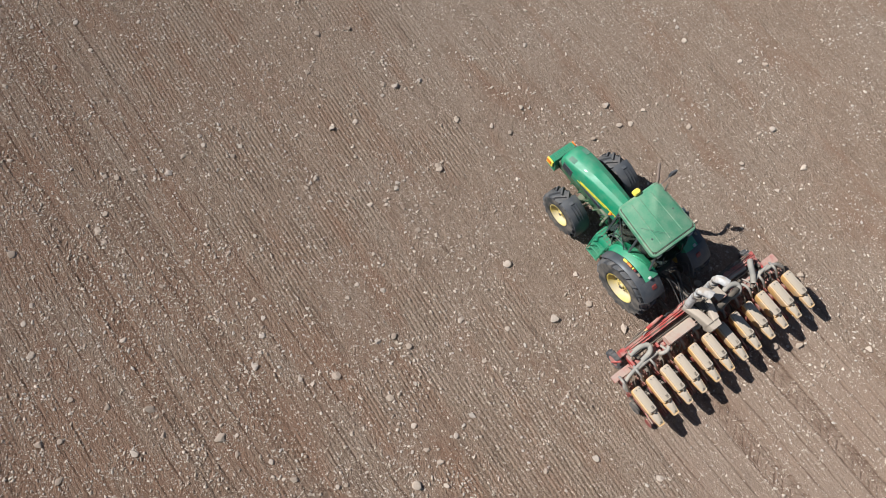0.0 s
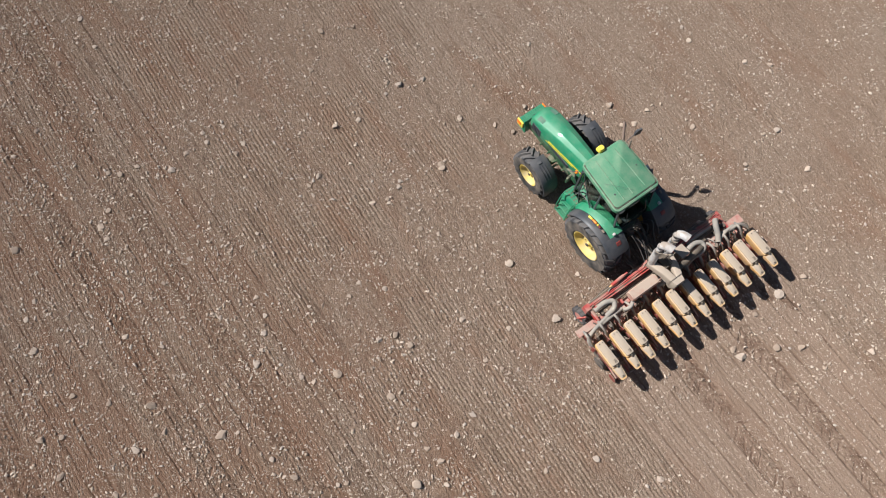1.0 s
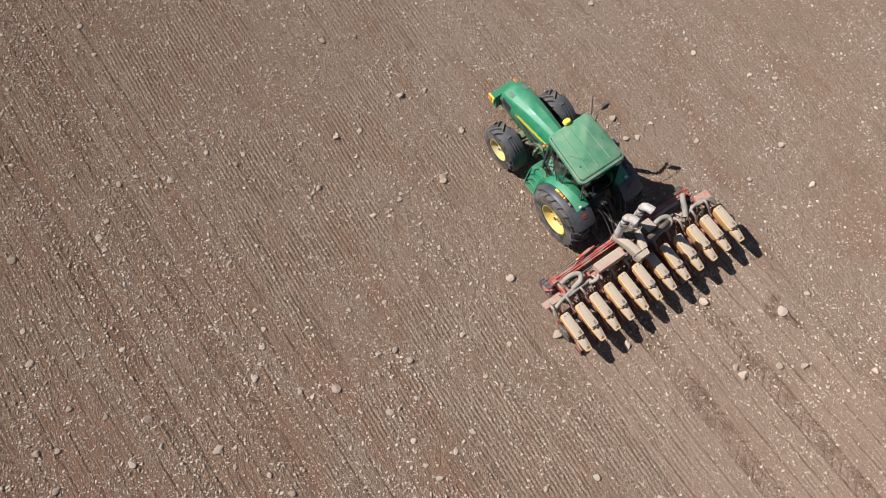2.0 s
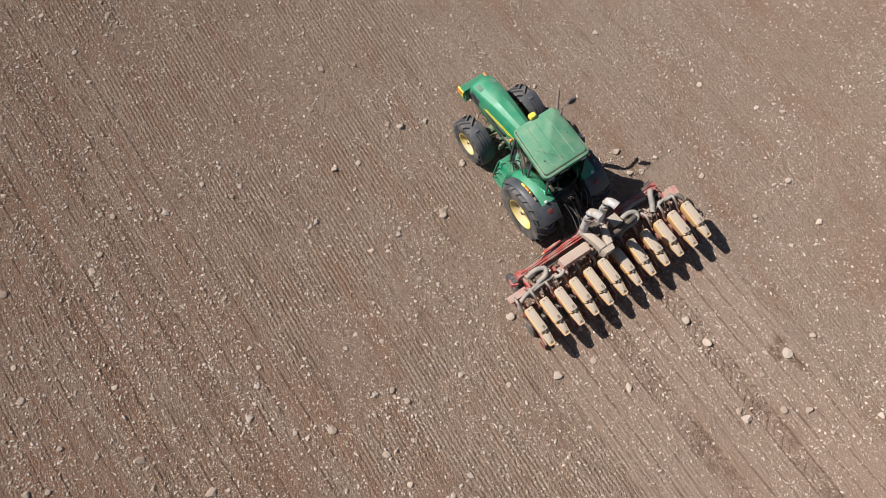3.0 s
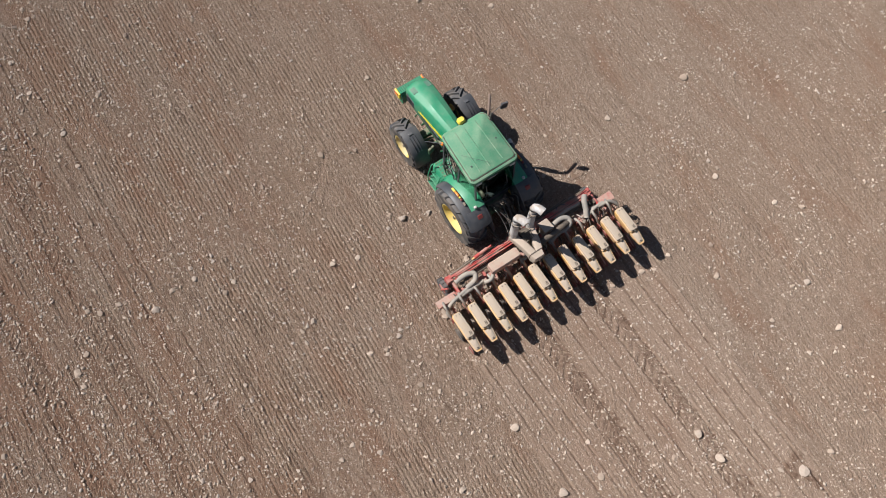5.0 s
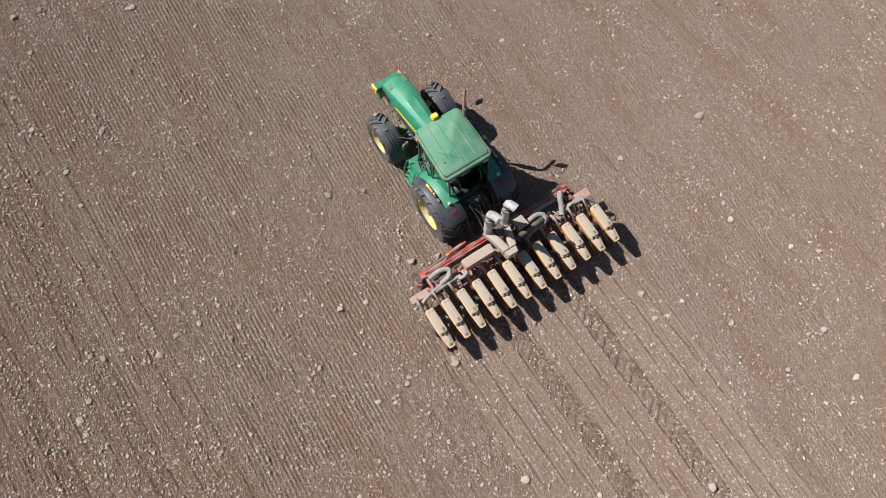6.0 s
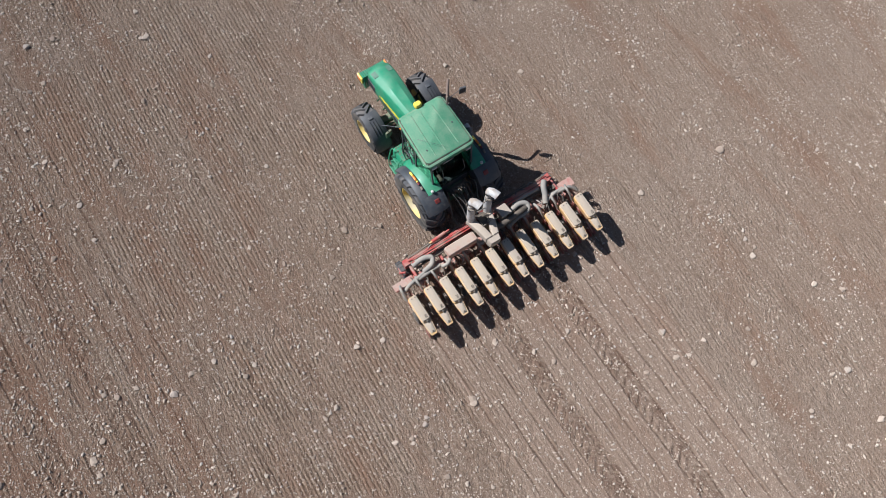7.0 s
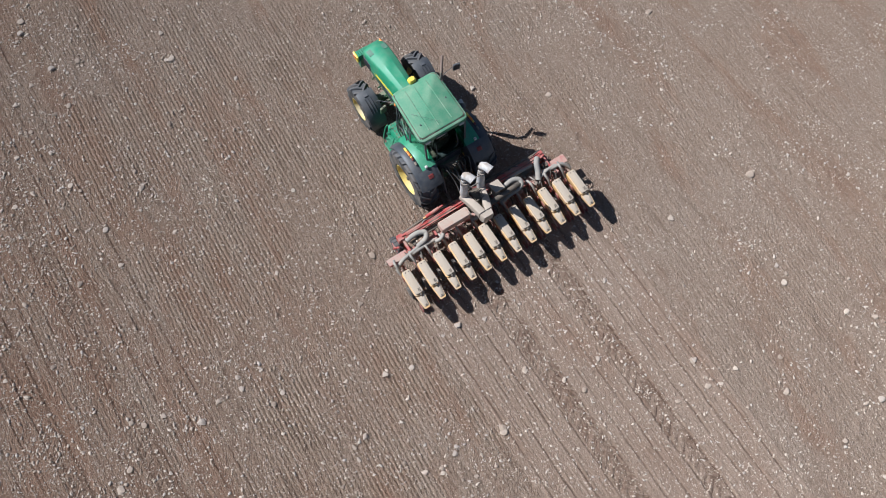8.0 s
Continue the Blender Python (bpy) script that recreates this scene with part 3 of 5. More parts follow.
def rim_mesh(r, half, side):
    """A dished steel wheel disc with hand holes, a hub and its bolts; side is the outer face."""
    bm = bmesh.new()
    n = 36
    prof = [(side * half * 0.95, r), (side * half * 0.95, r - 0.025), (side * half * 0.70, r - 0.05), (side * half * 0.30, r - 0.10), (side * half * 0.22, r * 0.66), (side * half * 0.34, r * 0.5),
            (side * half * 0.34, r * 0.30), (side * half * 0.05, r * 0.28), (-side * half * 0.9, r * 0.28), (-side * half * 0.95, r)]
    rings = [[bm.verts.new((q * math.cos(2 * math.pi * k / n), y, q * math.sin(2 * math.pi * k / n))) for y, q in prof] for k in range(n)]
    skin(bm, rings + [rings[0]], caps=False)
    return bm


def hub_mesh(r, half, side):
    bm = bmesh.new()
    rod(bm, (0, -side * half * 0.3, 0), (0, side * half * 0.5, 0), r * 0.27, 20)
    rod(bm, (0, side * half * 0.5, 0), (0, side * half * 0.72, 0), r * 0.15, 16, r * 0.12)
    for k in range(10):
        a = 2 * math.pi * k / 10
        p = Vector((r * 0.40 * math.cos(a), side * half * 0.33, r * 0.40 * math.sin(a)))
        rod(bm, p, p + Vector((0, side * 0.035, 0)), 0.018, 6)
    return bm


wheels = []
REAR_R, FRONT_R, BASE = 0.93, 0.72, 2.70
for cx, r_out, r_in, half, yc, lugs in ((0.0, REAR_R, 0.49, 0.29, 0.97, 19), (BASE, FRONT_R, 0.37, 0.255, 0.935, 17)):
    for s in SIDES:
        wheel = part("wheel", hub_mesh(r_in, half, s), YELLOW, tractor, smooth=True)
        part("tyre", tyre_mesh(r_in, r_out, half, 0.062, lugs), RUBBER, wheel, "dusty black tractor tyre with chevron lugs", smooth=True)
        rim = part("rim", rim_mesh(r_in, half, s), YELLOW, wheel, "yellow painted steel rim", smooth=True)
        for k in range(8):
            a = 2 * math.pi * (k + 0.5) / 8
            bm = bmesh.new()
            p = Vector((r_in * 0.60 * math.cos(a), s * half * 0.285, r_in * 0.60 * math.sin(a)))
            rod(bm, p, p + Vector((0, s * 0.012, 0)), r_in * 0.055, 10)
            part("hand_hole", bm, IRON, rim, "dark hand hole")
        bm = bmesh.new()
        rod(bm, (0, s * half * 0.70, 0), (0, s * half * 0.78, 0), r_in * 0.13, 16, r_in * 0.10)
        part("hub_cap", bm, IRON, rim, "dark dusty hub cap", smooth=True)
        ring = bmesh.new()
        n = 48
        prof = [(s * half * 1.005, r_in + 0.03), (s * half * 1.045, r_in * 0.5 + r_out * 0.5), (s * half * 1.005, r_out - 0.10)]
        rr = [[ring.verts.new((q * math.cos(2 * math.pi * k / n), y, q * math.sin(2 * math.pi * k / n))) for y, q in prof] for k in range(n)]
        skin(ring, rr + [rr[0]], caps=False, closed=False)
        part("sidewall", ring, SIDEWALL, wheel, "soil-dusted tyre sidewall", smooth=True)
        wheels.append((wheel, (cx, s * yc, r_out), r_out))


def tractor_body():
    # chassis, gearbox and axles
    bm = bmesh.new()
    box(bm, (1.9, 0, 0.95), (3.2, 0.46, 0.5), 0.05)
    box(bm, (0.05, 0, 1.0), (1.0, 0.62, 0.62), 0.06)
    box(bm, (3.55, 0, 0.98), (0.7, 0.5, 0.42), 0.05)
    part("chassis", bm, DARK_GREEN, tractor, "dark green cast chassis")
    bm = bmesh.new()
    rod(bm, (0, -0.9, REAR_R), (0, 0.9, REAR_R), 0.14, 16)
    part("rear_axle", bm, DARK_GREEN, tractor, smooth=True)
    bm = bmesh.new()
    box(bm, (BASE, 0, FRONT_R - 0.02), (0.24, 1.5, 0.2), 0.05)
    for s in SIDES:
        rod(bm, (BASE, s * 0.62, FRONT_R - 0.1), (BASE, s * 0.62, FRONT_R + 0.22), 0.09, 12)
        rod(bm, (BASE - 0.22, s * 0.1, FRONT_R + 0.02), (BASE - 0.2, s * 0.66, FRONT_R + 0.02), 0.035)
    part("front_axle", bm, DARK_GREEN, tractor, smooth=True)
    # hood: wide at the nose, narrow at the cab
    bm = bmesh.new()
    secs = []
    for x, low, top, z1, z0 in ((1.42, 0.31, 0.205, 2.13, 1.45), (1.9, 0.325, 0.235, 2.12, 1.38), (2.5, 0.355, 0.285, 2.06, 1.32), (3.0, 0.375, 0.325, 1.975, 1.28), (3.35, 0.38, 0.345, 1.89, 1.25),
                                (3.60, 0.37, 0.345, 1.81, 1.25), (3.75, 0.34, 0.315, 1.74, 1.28), (3.83, 0.30, 0.27, 1.64, 1.32)):
        half = [(low * 0.94, z0), (low, z0 + 0.05), (low, z1 - 0.34), (low * 0.35 + top * 0.65, z1 - 0.14), (top, z1 - 0.05), (top * 0.90, z1 - 0.012), (top * 0.50, z1 + 0.022), (top * 0.43, z1 + 0.040)]
        secs.append([Vector((x, y, z)) for y, z in half] + [Vector((x, -y, z)) for y, z in reversed(half)])
    loft(bm, secs)
    hood = part("hood", bm, GREEN, tractor, "glossy green engine hood tapering towards the cab", smooth=True)
    for s in SIDES:
        bm = bmesh.new()
        box(bm, (3.50, s * 0.225, 1.855), (0.24, 0.155, 0.016), 0.005, Euler((radians(-10 * s), radians(17), 0)).to_matrix())
        part("air_vent", bm, VENT, hood, "dark mesh air vent")
        bm = bmesh.new()
        loft(bm, [[Vector((x, s * (hw + o), z)) for o, z in ((0.004, zc - 0.03), (0.010, zc - 0.03), (0.010, zc + 0.03), (0.004, zc + 0.03))]
                  for x, hw, zc in ((1.50, 0.313, 1.76), (1.9, 0.326, 1.73), (2.5, 0.356, 1.66), (2.95, 0.374, 1.60))])
        part("stripe", bm, STRIPE, hood, "yellow side stripe")
        bm = bmesh.new()
        loft(bm, [[Vector((x, s * (hw + o), z)) for o, z in ((0.003, zc - 0.014), (0.008, zc - 0.014), (0.008, zc + 0.014), (0.003, zc + 0.014))]
                  for x, hw, zc in ((1.9, 0.326, 1.645), (2.5, 0.356, 1.575), (3.05, 0.376, 1.51))])
        part("stripe", bm, STRIPE, hood, "thin yellow side stripe")
        bm = bmesh.new()
        box(bm, (3.47, s * 0.378, 1.47), (0.38, 0.02, 0.32), 0.008)
        for k in range(6):
            box(bm, (3.32 + k * 0.062, s * 0.390, 1.47), (0.014, 0.014, 0.29))
        part("side_grille", bm, BLACK, hood, "black side grille")
        bm = bmesh.new()
        box(bm, (2.5, s * 0.352, 1.42), (0.9, 0.02, 0.18), 0.008)
        for k in range(10):
            box(bm, (2.12 + k * 0.085, s * 0.366, 1.42), (0.05, 0.012, 0.15), turn=Euler((0, radians(20), 0)).to_matrix())
        part("engine_louver", bm, BLACK, hood)
        bm = bmesh.new()
        box(bm, (2.45, s * 0.30, 1.28), (1.5, 0.14, 0.16), 0.03)
        for k in range(5):
            rod(bm, (1.7 + 0.35 * k, s * 0.34, 1.3), (1.85 + 0.33 * k, s * 0.40, 1.05), 0.025, 8)
        part("engine_side", bm, DARK_GREEN, tractor)
    bm = bmesh.new()
    box(bm, (3.835, 0, 1.48), (0.03, 0.48, 0.28), 0.012)
    for k in range(7):
        box(bm, (3.85, 0, 1.38 + k * 0.034), (0.02, 0.46, 0.010))
    part("front_grille", bm, BLACK, hood, "black front grille")
    # nose weights
    bm = bmesh.new()
    box(bm, (3.86, 0, 0.98), (0.22, 0.5, 0.24), 0.02)
    carrier = part("weight_carrier", bm, DARK_GREEN, tractor)
    for k in range(12):
        bm = bmesh.new()
        y = -0.375 + k * 0.0682
        loft(bm, [[Vector((x, yy, z)) for x, z in ((3.86, 0.70), (4.20, 0.72), (4.23, 1.02), (4.17, 1.15), (3.96, 1.17), (3.88, 1.05))] for yy in (y - 0.026, y + 0.026)])
        part("weight", bm, GREEN, carrier, "green suitcase weight" if k == 0 else "")
    for s in SIDES:
        bm = bmesh.new()
        box(bm, (4.08, s * 0.430, 1.02 if s > 0 else 0.96), (0.26, 0.05, 0.26 if s > 0 else 0.2), 0.012)
        lamp = part("marker_board", bm, BEACON, tractor, "yellow marker with an amber lens")
        bm = bmesh.new()
        box(bm, (4.11, s * 0.458, 1.05), (0.17, 0.025, 0.17), 0.01)
        part("lens", bm, AMBER, lamp, "amber lens")
    # front fenders
    for s in SIDES:
        fender = part("front_fender", arc_shell(0.775, 0.80, s * 0.69, s * 1.19, 86, 188, BASE, FRONT_R, 16, 0.03), BLACK, tractor, "black plastic front fender", smooth=True)
        for k in range(3):
            rib = bmesh.new()
            y = s * (0.875 + k * 0.085)
            tube(rib, [(BASE + 0.812 * math.cos(radians(a)), y, FRONT_R + 0.812 * math.sin(radians(a))) for a in (104, 116, 128, 140)], 0.012, 6, 4)
            part("rib", rib, BLACK, fender, smooth=True)
        bm = bmesh.new()
        box(bm, (BASE + 0.80 * math.cos(radians(98)), s * 0.955, FRONT_R + 0.80 * math.sin(radians(98))), (0.10, 0.13, 0.03), 0.008, Euler((0, radians(10), 0)).to_matrix())
        part("bracket", bm, BLACK, fender, "black mounting bracket")
        bm = bmesh.new()
        tube(bm, [(BASE, s * 0.62, FRONT_R + 0.2), (BASE - 0.05, s * 0.66, FRONT_R + 0.55), (BASE - 0.06, s * 0.9, FRONT_R + 0.765)], 0.022, 8)
        part("fender_stay", bm, IRON, fender, smooth=True)
    # rear fenders: green inner shell, black rim
    for s in SIDES:
        bm = bmesh.new()
        secs = []
        for k in range(15):
            a = radians(20 + 92 * k / 14)
            ca, sa = math.cos(a), math.sin(a)
            grow = 0.02 if k < 12 else 0.0
            ring = [Vector((ca * r, s * y, REAR_R + sa * r)) for y, r in ((0.50, 0.80), (0.50, 1.05 + grow), (0.60, 1.09 + grow), (0.80, 1.08 + grow), (0.92, 1.045), (0.92, 1.02), (0.60, 1.02))]
            secs.append(ring)
        loft(bm, secs)
        fender = part("rear_fender", bm, GREEN, tractor, "green rear fender", smooth=True)
        part("fender_edge", arc_shell(1.005, 1.035, s * 0.88, s * 1.18, 20, 143, 0, REAR_R, 22, 0.04), BLACK, fender, "black plastic fender extension", smooth=True)
        part("inner_guard", arc_shell(0.42, 1.03, s * 0.505, s * 0.53, 24, 168, 0, REAR_R, 18, 0.0), BLACK, fender, "black inner mudguard")
        part("fender_back", arc_shell(1.01, 1.07, s * 0.50, s * 1.12, 112, 143, 0, REAR_R, 8, 0.05), BLACK, fender, "black rear fender corner", smooth=True)
        bm = bmesh.new()
        box(bm, (-0.60, s * 0.78, 1.80), (0.13, 0.15, 0.06), 0.02, Euler((0, radians(-40), 0)).to_matrix())
        part("tail_light", bm, RED_LENS, fender, "red tail light")
        bm = bmesh.new()
        box(bm, (-0.36, s * 0.79, 1.98), (0.08, 0.08, 0.09), 0.025)
        part("work_light", bm, WHITE, fender, "pale work light", smooth=True)
        for a, mat, ln in ((69, BEACON, 0.15), (78, AMBER, 0.15), (85, BEACON, 0.05), (89, RED_LENS, 0.07), (97, STEEL, 0.10)):
            bm = bmesh.new()
            q = radians(a)
            box(bm, (1.07 * math.cos(q), s * (0.985 if s > 0 else 1.03), REAR_R + 1.07 * math.sin(q)), (ln, 0.055, 0.06), 0.012, Euler((0, radians(90 - a), 0)).to_matrix())
            part("marker_light", bm, mat, fender, "marker light on the fender")
    # tank, steps and battery box
    for s in SIDES:
        bm = bmesh.new()
        loft(bm, [plan_ring(0.98, 1.56, 0.20, 0.22, z, 0.08, i) for z, i in ((0.50, 0.05), (0.56, 0.0), (1.28, 0.0), (1.34, 0.04))])
        for v in bm.verts:
            v.co.y += s * 0.68
        tank = part("fuel_tank", bm, GREEN, tractor, "green side tank with a perforated tread", smooth=True)
        for k in range(3):
            bm = bmesh.new()
            z = 0.48 + 0.28 * k
            box(bm, (1.27, s * (1.0 - 0.05 * k), z), (0.42, 0.16, 0.03), 0.01)
            for j in range(5):
                box(bm, (1.11 + 0.08 * j, s * (1.0 - 0.05 * k), z + 0.02), (0.03, 0.12, 0.02))
            part("step", bm, GREEN, tank, "green tread step")
        bm = bmesh.new()
        for x in (1.05, 1.49):
            tube(bm, [(x, s * 1.06, 0.45), (x, s * 1.06, 0.9), (x, s * 0.97, 1.4), (x - 0.02, s * 0.90, 1.5)], 0.018, 8)
        part("step_rail", bm, GREEN, tank, smooth=True)
        for j in range(4):
            for k in range(5):
                bm = bmesh.new()
                rod(bm, (1.06 + 0.11 * k, s * (0.56 + 0.08 * j), 1.335), (1.06 + 0.11 * k, s * (0.56 + 0.08 * j), 1.348), 0.028, 6)
                part("tread_stud", bm, DARK_GREEN, tank)


def cab():
    # floor, lower body
    bm = bmesh.new()
    box(bm, (0.62, 0, 1.22), (1.66, 1.04, 0.22), 0.04)
    box(bm, (-0.16, 0, 1.45), (0.18, 1.0, 0.5), 0.04)
    box(bm, (1.03, 0, 1.24), (0.86, 1.34, 0.20), 0.04)
    body = part("cab_floor", bm, BLACK, tractor, "black cab floor and lower body")
    body.location.y = 0.05
    # pillars
    posts = ((1.42, 0.54, 1.36, 0.60), (0.52, 0.70, 0.55, 0.66), (-0.26, 0.60, -0.08, 0.62))
    for xb, yb, xt, yt in posts:
        for s in SIDES:
            bm = bmesh.new()
            loft(bm, [[Vector((x + dx, s * (y + dy), z)) for dx, dy in ((-0.024, -0.022), (0.024, -0.022), (0.024, 0.022), (-0.024, 0.022))] for x, y, z in ((xb, yb, 1.30), (xt, yt, 2.98))])
            part("pillar", bm, BLACK, body, "black cab pillar")
    # panes
    def pane(corners, name="pane"):
        bm = bmesh.new()
        a = [Vector(c) for c in corners]
        nrm = (a[1] - a[0]).cross(a[2] - a[0]).normalized() * 0.008
        loft(bm, [[p - nrm for p in a], [p + nrm for p in a]])
        glass = part(name, bm, GLASS, body, "tinted cab glass")
        glass.visible_shadow = name == "rear_pane" or a[0].y < -0.5
    for s in SIDES:
        pane(((1.40, s * 0.555, 1.36), (0.56, s * 0.70, 1.36), (0.56, s * 0.665, 2.92), (1.35, s * 0.60, 2.92)))
        pane(((0.48, s * 0.70, 1.62), (-0.22, s * 0.615, 1.70), (-0.06, s * 0.625, 2.92), (0.52, s * 0.665, 2.92)))
    pane(((-0.28, 0.56, 1.70), (-0.28, -0.56, 1.70), (-0.10, -0.57, 2.90), (-0.10, 0.57, 2.90)), "rear_pane")
    pane(((1.45, 0.5, 1.5), (1.45, -0.5, 1.5), (1.38, -0.55, 2.92), (1.38, 0.55, 2.92)), "windscreen")
    # inside
    bm = bmesh.new()
    box(bm, (0.30, 0, 1.66), (0.5, 0.5, 0.14), 0.05)
    box(bm, (0.06, 0, 2.02), (0.14, 0.48, 0.66), 0.05, Euler((0, radians(-8), 0)).to_matrix())
    box(bm, (0.30, 0, 1.46), (0.34, 0.34, 0.3), 0.03)
    for s in SIDES:
        box(bm, (0.32, s * 0.30, 1.86), (0.36, 0.09, 0.07), 0.02)
    part("seat", bm, SEAT, body, "dark cloth operator seat")
    bm = bmesh.new()
    rod(bm, (1.18, 0, 1.35), (0.94, 0, 1.88), 0.05, 10)
    box(bm, (1.24, 0, 1.78), (0.18, 0.42, 0.22), 0.04)
    part("steering_column", bm, BLACK, body)
    bm = bmesh.new()
    ring = [(0.92 + 0.17 * math.cos(a) * 0.85, 0.19 * math.sin(a), 1.90 - 0.17 * math.cos(a) * 0.35) for a in [2 * math.pi * k / 12 for k in range(13)]]
    tube(bm, ring, 0.018, 8, 3)
    part("steering_wheel", bm, BLACK, body, smooth=True)
    bm = bmesh.new()
    box(bm, (0.45, -0.46, 1.72), (0.7, 0.22, 0.3), 0.05)
    box(bm, (0.80, -0.48, 2.12), (0.05, 0.26, 0.2), 0.015)
    rod(bm, (0.78, -0.48, 1.8), (0.80, -0.48, 2.05), 0.02)
    part("console", bm, BLACK, body, "control console with a screen")
    bm = bmesh.new()
    box(bm, (0.78, 0, 1.345), (1.1, 0.98, 0.025), 0.006)
    part("floor_mat", bm, SEAT, body, "dark rubber floor mat")
    bm = bmesh.new()
    box(bm, (0.18, 0.50, 1.62), (0.62, 0.16, 0.34), 0.05)
    box(bm, (-0.10, 0.40, 1.80), (0.22, 0.24, 0.22), 0.04)
    part("side_console", bm, IRON, body, "dark side console")
    for x, y, z, mat in ((0.40, 0.50, 1.86, WHITE), (0.26, 0.52, 1.84, BLACK), (0.10, 0.50, 1.88, HOSE), (-0.02, 0.50, 1.95, WHITE), (1.16, 0.30, 1.92, HOSE), (1.18, 0.42, 1.78, BLACK)):
        bm = bmesh.new()
        rod(bm, (x, y, z - 0.16), (x + 0.03, y, z), 0.012, 6)
        box(bm, (x + 0.03, y, z + 0.02), (0.06, 0.05, 0.06), 0.018)
        part("lever", bm, mat, body, "control lever with a knob", smooth=True)
    bm = bmesh.new()
    tube(bm, [(1.30, 0.60, 1.40), (1.12, 0.66, 1.75), (0.86, 0.70, 1.95), (0.60, 0.71, 1.90)], 0.016, 8)
    part("door_grip", bm, BLACK, body, "black door grip", smooth=True)
    bm = bmesh.new()
    tube(bm, [(1.40, 0.57, 2.80), (0.95, 0.70, 2.30), (0.62, 0.73, 1.75)], 0.012, 6)
    part("wiper", bm, BLACK, body, "thin black wiper", smooth=True)
    # roof
    zt = lambda x: 3.07 + 0.075 * x
    bm = bmesh.new()
    x0, x1, w0, w1 = -0.14, 1.45, 0.745, 0.70
    loft(bm, [plan_ring(x0, x1, w0, w1, lambda x, d=d: zt(x) - d, 0.15, i) for d, i in ((0.21, 0.07), (0.17, 0.015), (0.08, 0.0), (0.035, 0.012), (0.022, 0.035))])
    roof = part("cab_roof", bm, EDGE_DUST, tractor, "dusty faded green cab roof", smooth=True)
    roof.location.y = 0.07
    bm = bmesh.new()
    loft(bm, [plan_ring(x0 + 0.10, x1 - 0.06, w0 - 0.07, w1 - 0.06, lambda x, d=d: zt(x) - d, 0.11, i) for d, i in ((0.03, 0.0), (0.0, 0.004), (-0.012, 0.02))])
    part("roof_panel", bm, ROOF_GREEN, roof, "raised green roof panel", smooth=True)
    for y in (0.36, 0.06, -0.34):
        bm = bmesh.new()
        loft(bm, [[Vector((x, y * k + dy, zt(x) + 0.012 + dz)) for dy, dz in ((-0.022, -0.004), (-0.012, 0.007), (0.012, 0.007), (0.022, -0.004))] for x, k in ((0.06, 1.0), (1.30, 0.9))])
        part("roof_rib", bm, EDGE_DUST, roof, "dusty pale roof rib")
    bm = bmesh.new()
    tube(bm, [p + Vector((0, 0, 0.0)) for p in plan_ring(x0 + 0.095, x1 - 0.055, w0 - 0.065, w1 - 0.055, lambda x: zt(x) - 0.018, 0.115)][2:] , 0.011, 6, 2)
    part("roof_seam", bm, INK, roof, "dark rubber roof seam", smooth=True)
    bm = bmesh.new()
    box(bm, (-0.06, 0.0, 2.86), (0.12, 1.30, 0.12), 0.03)
    part("rear_visor", bm, DARK_GREEN, roof)
    for y in (0.52, -0.52):
        bm = bmesh.new()
        box(bm, (-0.13, y, 2.87), (0.06, 0.16, 0.09), 0.02)
        part("rear_work_light", bm, WHITE, roof, "work light under the roof edge")
    bm = bmesh.new()
    box(bm, (-0.135, 0.10, 2.84), (0.02, 0.34, 0.10), 0.006)
    plate = part("rear_plate", bm, BLACK, roof, "dark plate under the rear roof edge")
    for k in range(5):
        bm = bmesh.new()
        box(bm, (-0.148, 0.02 + 0.05 * k, 2.845), (0.006, 0.034, 0.05))
        part("print_bar", bm, WHITE, plate, "pale printed bar")
    for y in (0.30, -0.30):
        bm = bmesh.new()
        tube(bm, [(-0.22, y, 1.80), (-0.30, y * 1.1, 2.2), (-0.20, y * 1.05, 2.60)], 0.014, 6)
        part("rear_window_strut", bm, BLACK, roof, "thin black window strut", smooth=True)
    # black drum added for an unidentified dark oval, and pale bracket, at the off side
    bm = bmesh.new()
    rod(bm, (0.30, -0.84, 2.66), (0.42, -0.90, 2.72), 0.10, 16, 0.115)
    part("round_work_light", bm, BLACK, roof, "black round drum beside the roof", smooth=True)
    # front corner bracket of the aerial
    bm = bmesh.new()
    box(bm, (1.24, -0.60, 3.10), (0.22, 0.09, 0.05), 0.015, Euler((0, radians(-4), radians(-35))).to_matrix())
    part("aerial_bracket", bm, EDGE_DUST, roof, "dusty green bracket")
    # beacon
    bm = bmesh.new()
    loft(bm, [plan_ring(1.40, 1.58, 0.11, 0.11, z, 0.06, i) for z, i in ((3.13, 0.015), (3.16, 0.0), (3.23, 0.005), (3.27, 0.03))])
    beacon = part("beacon", bm, BEACON, roof, "yellow roof beacon", smooth=True)
    bm = bmesh.new()
    rod(bm, (1.42, 0, 3.10), (1.48, 0, 3.16), 0.05)
    part("beacon_foot", bm, BLACK, beacon)
    bm = bmesh.new()
    rod(bm, (1.12, -0.66, 3.08), (1.12, -0.66, 3.15), 0.055, 16, 0.045)
    rod(bm, (1.12, -0.66, 3.15), (1.16, -0.70, 3.44), 0.022, 8, 0.016)
    part("antenna", bm, STEEL, roof, "short grey antenna", smooth=True)
    bm = bmesh.new()
    rod(bm, (0.46, -0.70, 2.62), (0.46, -0.86, 2.66), 0.02, 8)
    rod(bm, (0.42, -0.90, 2.66), (0.54, -0.90, 2.66), 0.075, 14, 0.085)
    part("side_work_light", bm, WHITE, roof, "pale work light on a bracket", smooth=True)
